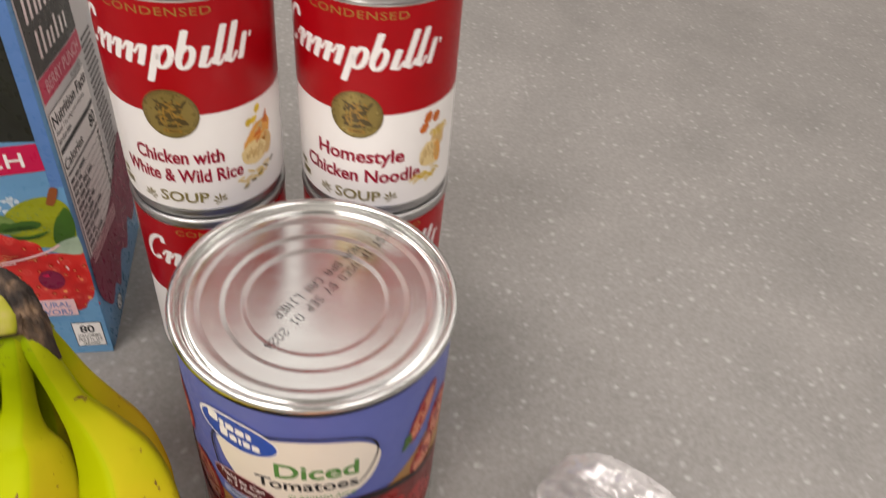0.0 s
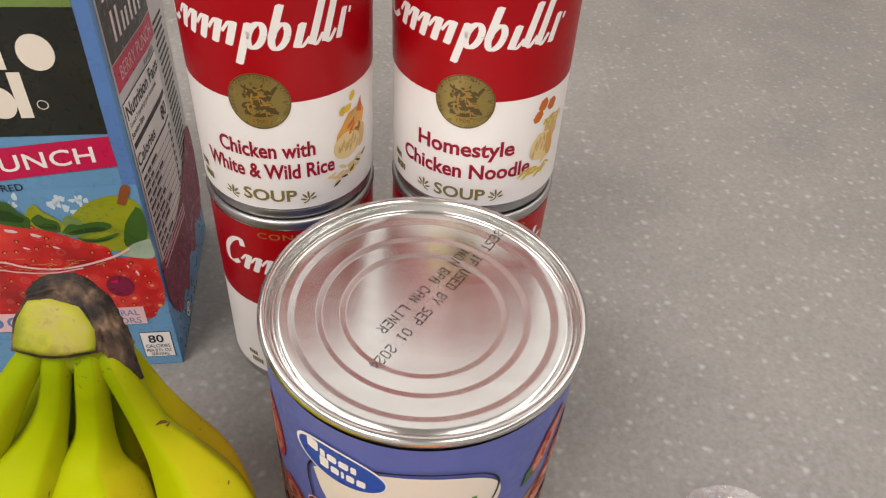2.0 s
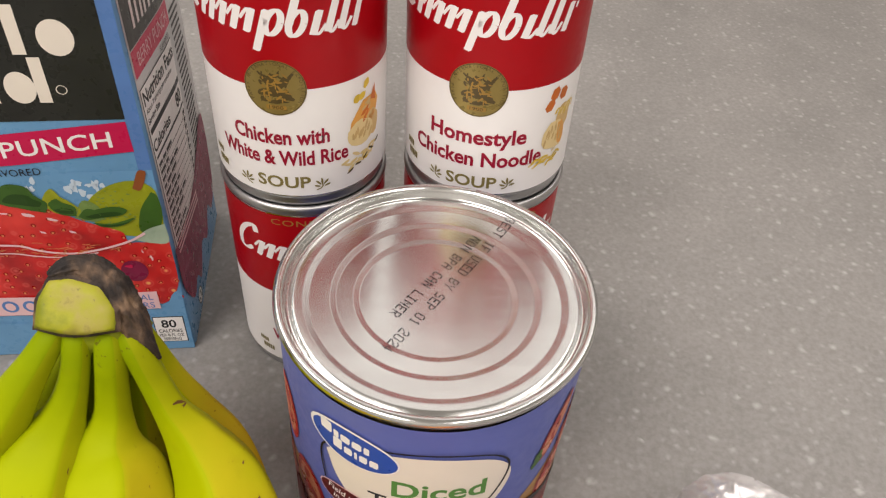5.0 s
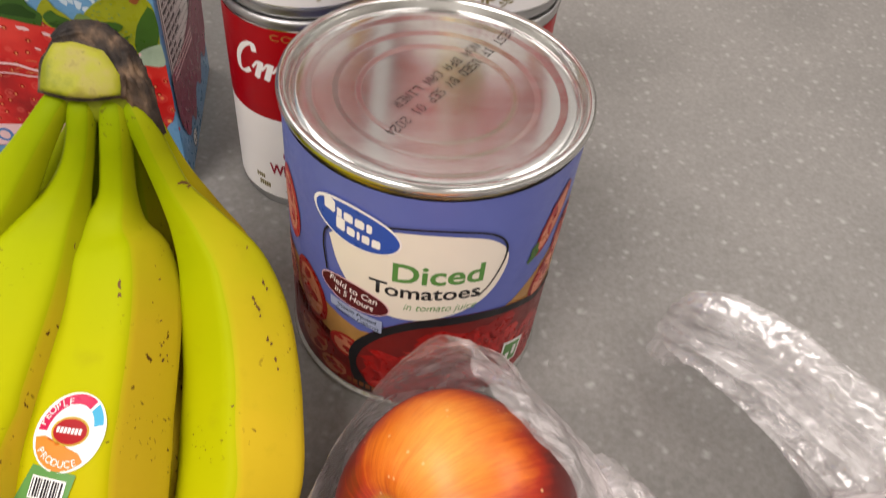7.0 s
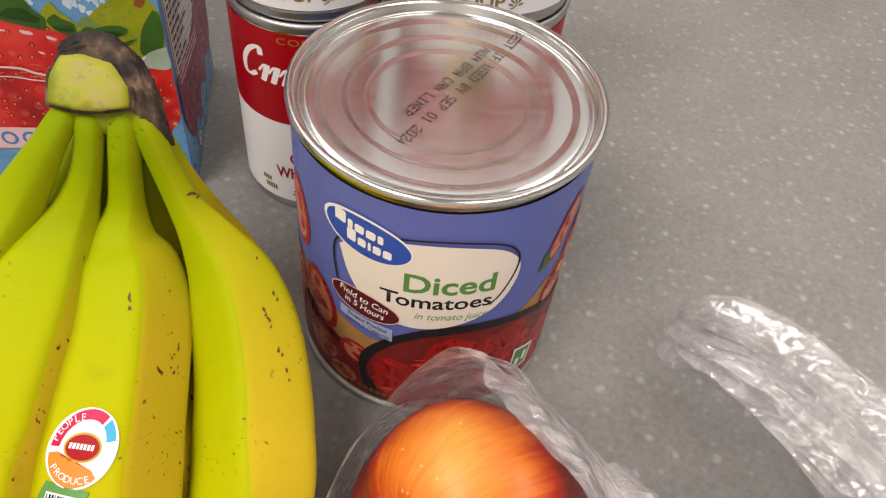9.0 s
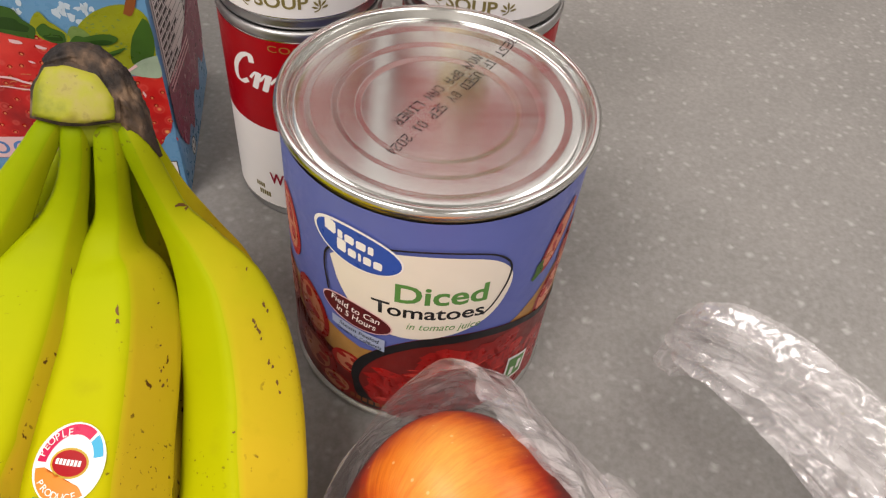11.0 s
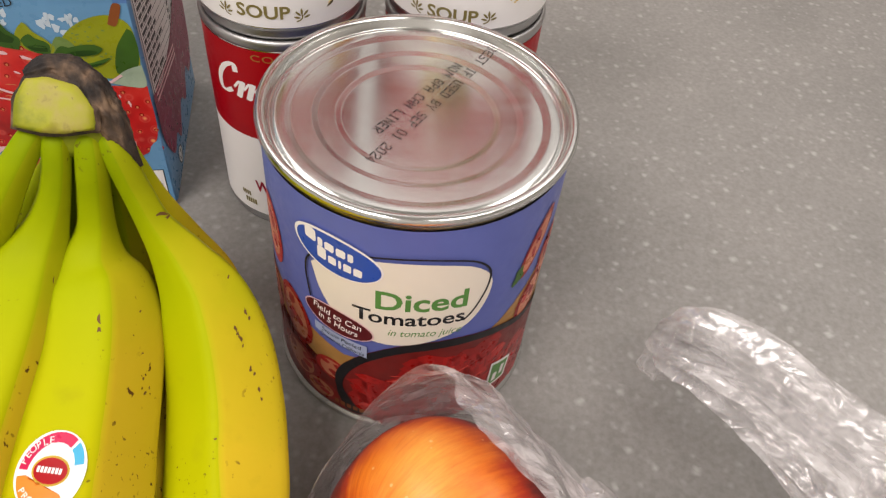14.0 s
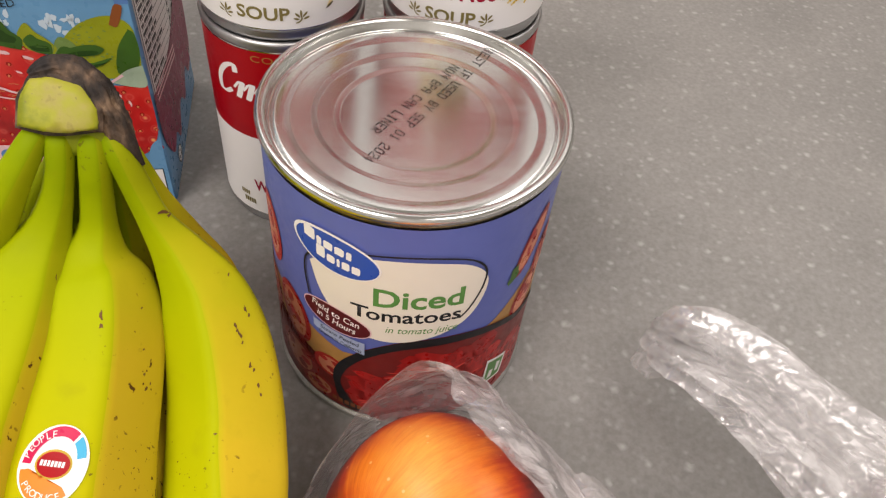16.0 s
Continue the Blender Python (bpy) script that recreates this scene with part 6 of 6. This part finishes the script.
def sheet(rows, crinkle, seed, nu=90, nv=40):
    """A film surface through rows of control points, with folds and creases."""
    lines = []
    for row in rows:
        pts = smooth_line([Vector(p) for p in row], 12)
        lines.append(even(pts, nu))
    bm = bmesh.new()
    grid = []
    for i in range(nu + 1):
        col = smooth_line([ln[i] for ln in lines], 12)
        grid.append(even(col, nv))
    verts = []
    for i, col in enumerate(grid):
        vs = []
        for k, p in enumerate(col):
            q = p * 60 + Vector((seed, seed * 2, 0))
            ridge = noise.voronoi(q * 1.1)[0][0]
            fine = noise.voronoi(q * 2.9 + Vector((7, 1, 3)))[0][0]
            off = Vector(noise.noise_vector(q * 0.8)) * 0.6 + Vector((0.4, 0.2, 0.8)) * (0.75 * ridge + 0.42 * fine - 0.45)
            pos = p + off * crinkle
            pos.z = max(pos.z, 0.0006)
            vs.append(bm.verts.new(pos))
        verts.append(vs)
    for a, b in zip(verts, verts[1:]):
        for k in range(nv):
            bm.faces.new((a[k], b[k], b[k + 1], a[k + 1]))
    return bm


def apple_bag():
    bag = thing("produce_bag", pose(0, 0, 0), "clear crinkled plastic produce bag, open round an apple", "plastic bag")
    mouth = [(-0.0330, -0.1250, 0.0400), (-0.0300, -0.1090, 0.0480), (-0.0215, -0.0930, 0.0580), (-0.0120, -0.0835, 0.0680), (-0.0030, -0.0770, 0.0780), (0.0040, -0.0745, 0.0835), (0.0110, -0.0735, 0.0800), (0.0175, -0.0720, 0.0740), (0.0270, -0.0770, 0.0700), (0.0370, -0.0850, 0.0680), (0.0450, -0.0950, 0.0620), (0.0520, -0.1060, 0.0540), (0.0560, -0.1220, 0.0460)]
    mid = [(-0.0370, -0.1280, 0.0200), (-0.0360, -0.1080, 0.0240), (-0.0280, -0.0890, 0.0290), (-0.0180, -0.0760, 0.0340), (-0.0060, -0.0680, 0.0420), (0.0050, -0.0650, 0.0520), (0.0140, -0.0650, 0.0560), (0.0230, -0.0680, 0.0580), (0.0360, -0.0760, 0.0560), (0.0480, -0.0860, 0.0500), (0.0580, -0.0970, 0.0440), (0.0660, -0.1090, 0.0380), (0.0700, -0.1250, 0.0320)]
    foot = [(-0.0300, -0.1300, 0.0012), (-0.0300, -0.1080, 0.0012), (-0.0240, -0.0880, 0.0012), (-0.0150, -0.0730, 0.0012), (-0.0050, -0.0640, 0.0012), (0.0050, -0.0610, 0.0012), (0.0160, -0.0600, 0.0012), (0.0280, -0.0610, 0.0012), (0.0430, -0.0680, 0.0012), (0.0580, -0.0760, 0.0012), (0.0720, -0.0860, 0.0012), (0.0850, -0.0970, 0.0012), (0.0900, -0.1150, 0.0012)]
    part("film", sheet([mouth, mid, foot], 0.0042, 3, 130, 44), M_FILM, bag, "clear crinkled film")
    # doubled, gathered film along the far side of the mouth
    inner = [(0.0040, -0.0720, 0.0790), (0.0125, -0.0745, 0.0760), (0.0135, -0.0800, 0.0745), (0.0178, -0.0900, 0.0800), (0.0225, -0.0975, 0.0825), (0.0285, -0.1030, 0.0815), (0.0355, -0.1070, 0.0780), (0.0385, -0.1125, 0.0765), (0.0400, -0.1190, 0.0740)]
    outer = [(0.0060, -0.0690, 0.0740), (0.0165, -0.0695, 0.0690), (0.0220, -0.0720, 0.0680), (0.0290, -0.0790, 0.0690), (0.0360, -0.0880, 0.0700), (0.0420, -0.0950, 0.0680), (0.0490, -0.1010, 0.0630), (0.0560, -0.1080, 0.0570), (0.0600, -0.1180, 0.0520)]
    low = [(0.0080, -0.0640, 0.0600), (0.0190, -0.0640, 0.0540), (0.0280, -0.0660, 0.0500), (0.0380, -0.0720, 0.0480), (0.0470, -0.0800, 0.0460), (0.0550, -0.0870, 0.0430), (0.0620, -0.0950, 0.0390), (0.0690, -0.1040, 0.0340), (0.0730, -0.1180, 0.0300)]
    part("gathered_edge", sheet([inner, outer, low], 0.0040, 8, 60, 18), M_FILM_FOLD, bag, "folded edge of the film", smooth=False)
    flap = [(0.0520, -0.0930, 0.0420), (0.0620, -0.0900, 0.0400), (0.0700, -0.0890, 0.0330), (0.0780, -0.0920, 0.0200)]
    flap2 = [(0.0560, -0.1100, 0.0500), (0.0680, -0.1080, 0.0480), (0.0790, -0.1060, 0.0380), (0.0880, -0.1080, 0.0180)]
    flap3 = [(0.0600, -0.1300, 0.0480), (0.0740, -0.1290, 0.0470), (0.0870, -0.1270, 0.0380), (0.0960, -0.1280, 0.0100)]
    part("flap", sheet([flap, flap2, flap3], 0.0060, 12, 30, 24), M_FILM_FOLD, bag, "crumpled spare film", smooth=False)
    return bag


apple_bag()


def second_bag():
    """The gathered neck of another bag that lies on the counter."""
    bag = thing("produce_bag", pose(-0.0022, 0, -0.0005), "clear plastic produce bag with its crumpled neck lying loose", "plastic bag")
    axis = [((0.1040, -0.0195, 0.0310), 0.0070), ((0.1090, -0.0255, 0.0345), 0.0145), ((0.1210, -0.0370, 0.0375), 0.0176), ((0.1330, -0.0500, 0.0385), 0.0195), ((0.1420, -0.0640, 0.0395), 0.0210), ((0.1515, -0.0790, 0.0400), 0.0235), ((0.1620, -0.0960, 0.0410), 0.0285), ((0.1770, -0.1150, 0.0430), 0.0360), ((0.1930, -0.1400, 0.0440), 0.0400)]
    cen = smooth_line([Vector(p) for p, _ in axis], 8)
    rad = [v[0] for v in smooth_line([(r, 0.0) for _, r in axis], 8)]
    rng = random.Random(14)
    for layer, (scale, segs, mat, nm) in enumerate(((1.0, 66, M_FILM_THICK, "neck"), (0.82, 44, M_FILM_THICK, "inner_fold"))):
        bm = bmesh.new()
        prev = None
        pleats = [rng.uniform(-0.16, 0.08) + 0.12 * (k % 2) for k in range(segs)]
        for i in range(0, len(cen), 2):
            p = cen[i]
            d = (cen[min(i + 1, len(cen) - 1)] - cen[max(i - 1, 0)]).normalized()
            s = d.cross(Vector((0, 0, 1))).normalized()
            t = s.cross(d).normalized()
            loose = max(0.0, 1 - i / 16)                    # the end is crumpled, the rest drawn out in pleats
            ring = []
            for k in range(segs):
                pleats[k] = 0.93 * pleats[k] + rng.uniform(-0.035, 0.035) + rng.uniform(-0.2, 0.2) * loose
                a = 2 * math.pi * (k + rng.uniform(-0.28, 0.28)) / segs + 0.012 * i
                r = rad[i] * scale * (0.98 + pleats[k])
                pos = p + s * (r * 0.98 * math.cos(a)) + t * (r * 0.62 * math.sin(a)) + d * rng.uniform(-0.0012, 0.0012)
                pos.z = max(pos.z, 0.0008)
                ring.append(bm.verts.new(pos))
            if prev:
                for k in range(segs):
                    j = (k + 1) % segs
                    quad = (prev[k], prev[j], ring[j], ring[k])
                    for tri in (((0, 1, 2), (0, 2, 3)) if rng.random() < 0.5 else ((0, 1, 3), (1, 2, 3))):
                        bm.faces.new([quad[q] for q in tri])
            prev = ring
        part(nm, bm, mat, bag, "crumpled clear neck" if layer == 0 else "", smooth=False)
    ear = sheet([[(0.0993, -0.0195, 0.0061), (0.1033, -0.0163, 0.0180), (0.1081, -0.0147, 0.0265)], [(0.1041, -0.0283, 0.0078), (0.1089, -0.0235, 0.0239), (0.1137, -0.0195, 0.0341)], [(0.1121, -0.0363, 0.0180), (0.1169, -0.0307, 0.0350), (0.1225, -0.0235, 0.0393)]], 0.0030, 21, 20, 18)
    part("loose_end", ear, M_FILM_THICK, bag, "thin loose end of the film", smooth=False)
    body = bmesh.new()
    bmesh.ops.create_icosphere(body, subdivisions=5, radius=1.0)
    for v in body.verts:
        q = v.co * 2.2
        k = 1 + 0.16 * (0.5 - abs(noise.noise(q * 1.5))) + 0.10 * (0.5 - abs(noise.noise(q * 4)))
        v.co = Vector((0.1750 + v.co.x * 0.062 * k, -0.1480 + v.co.y * 0.056 * k, max(0.0008, 0.0400 + v.co.z * 0.041 * k)))
    part("bag_body", body, M_FILM, bag, "crumpled clear bag body")
    return bag


second_bag()
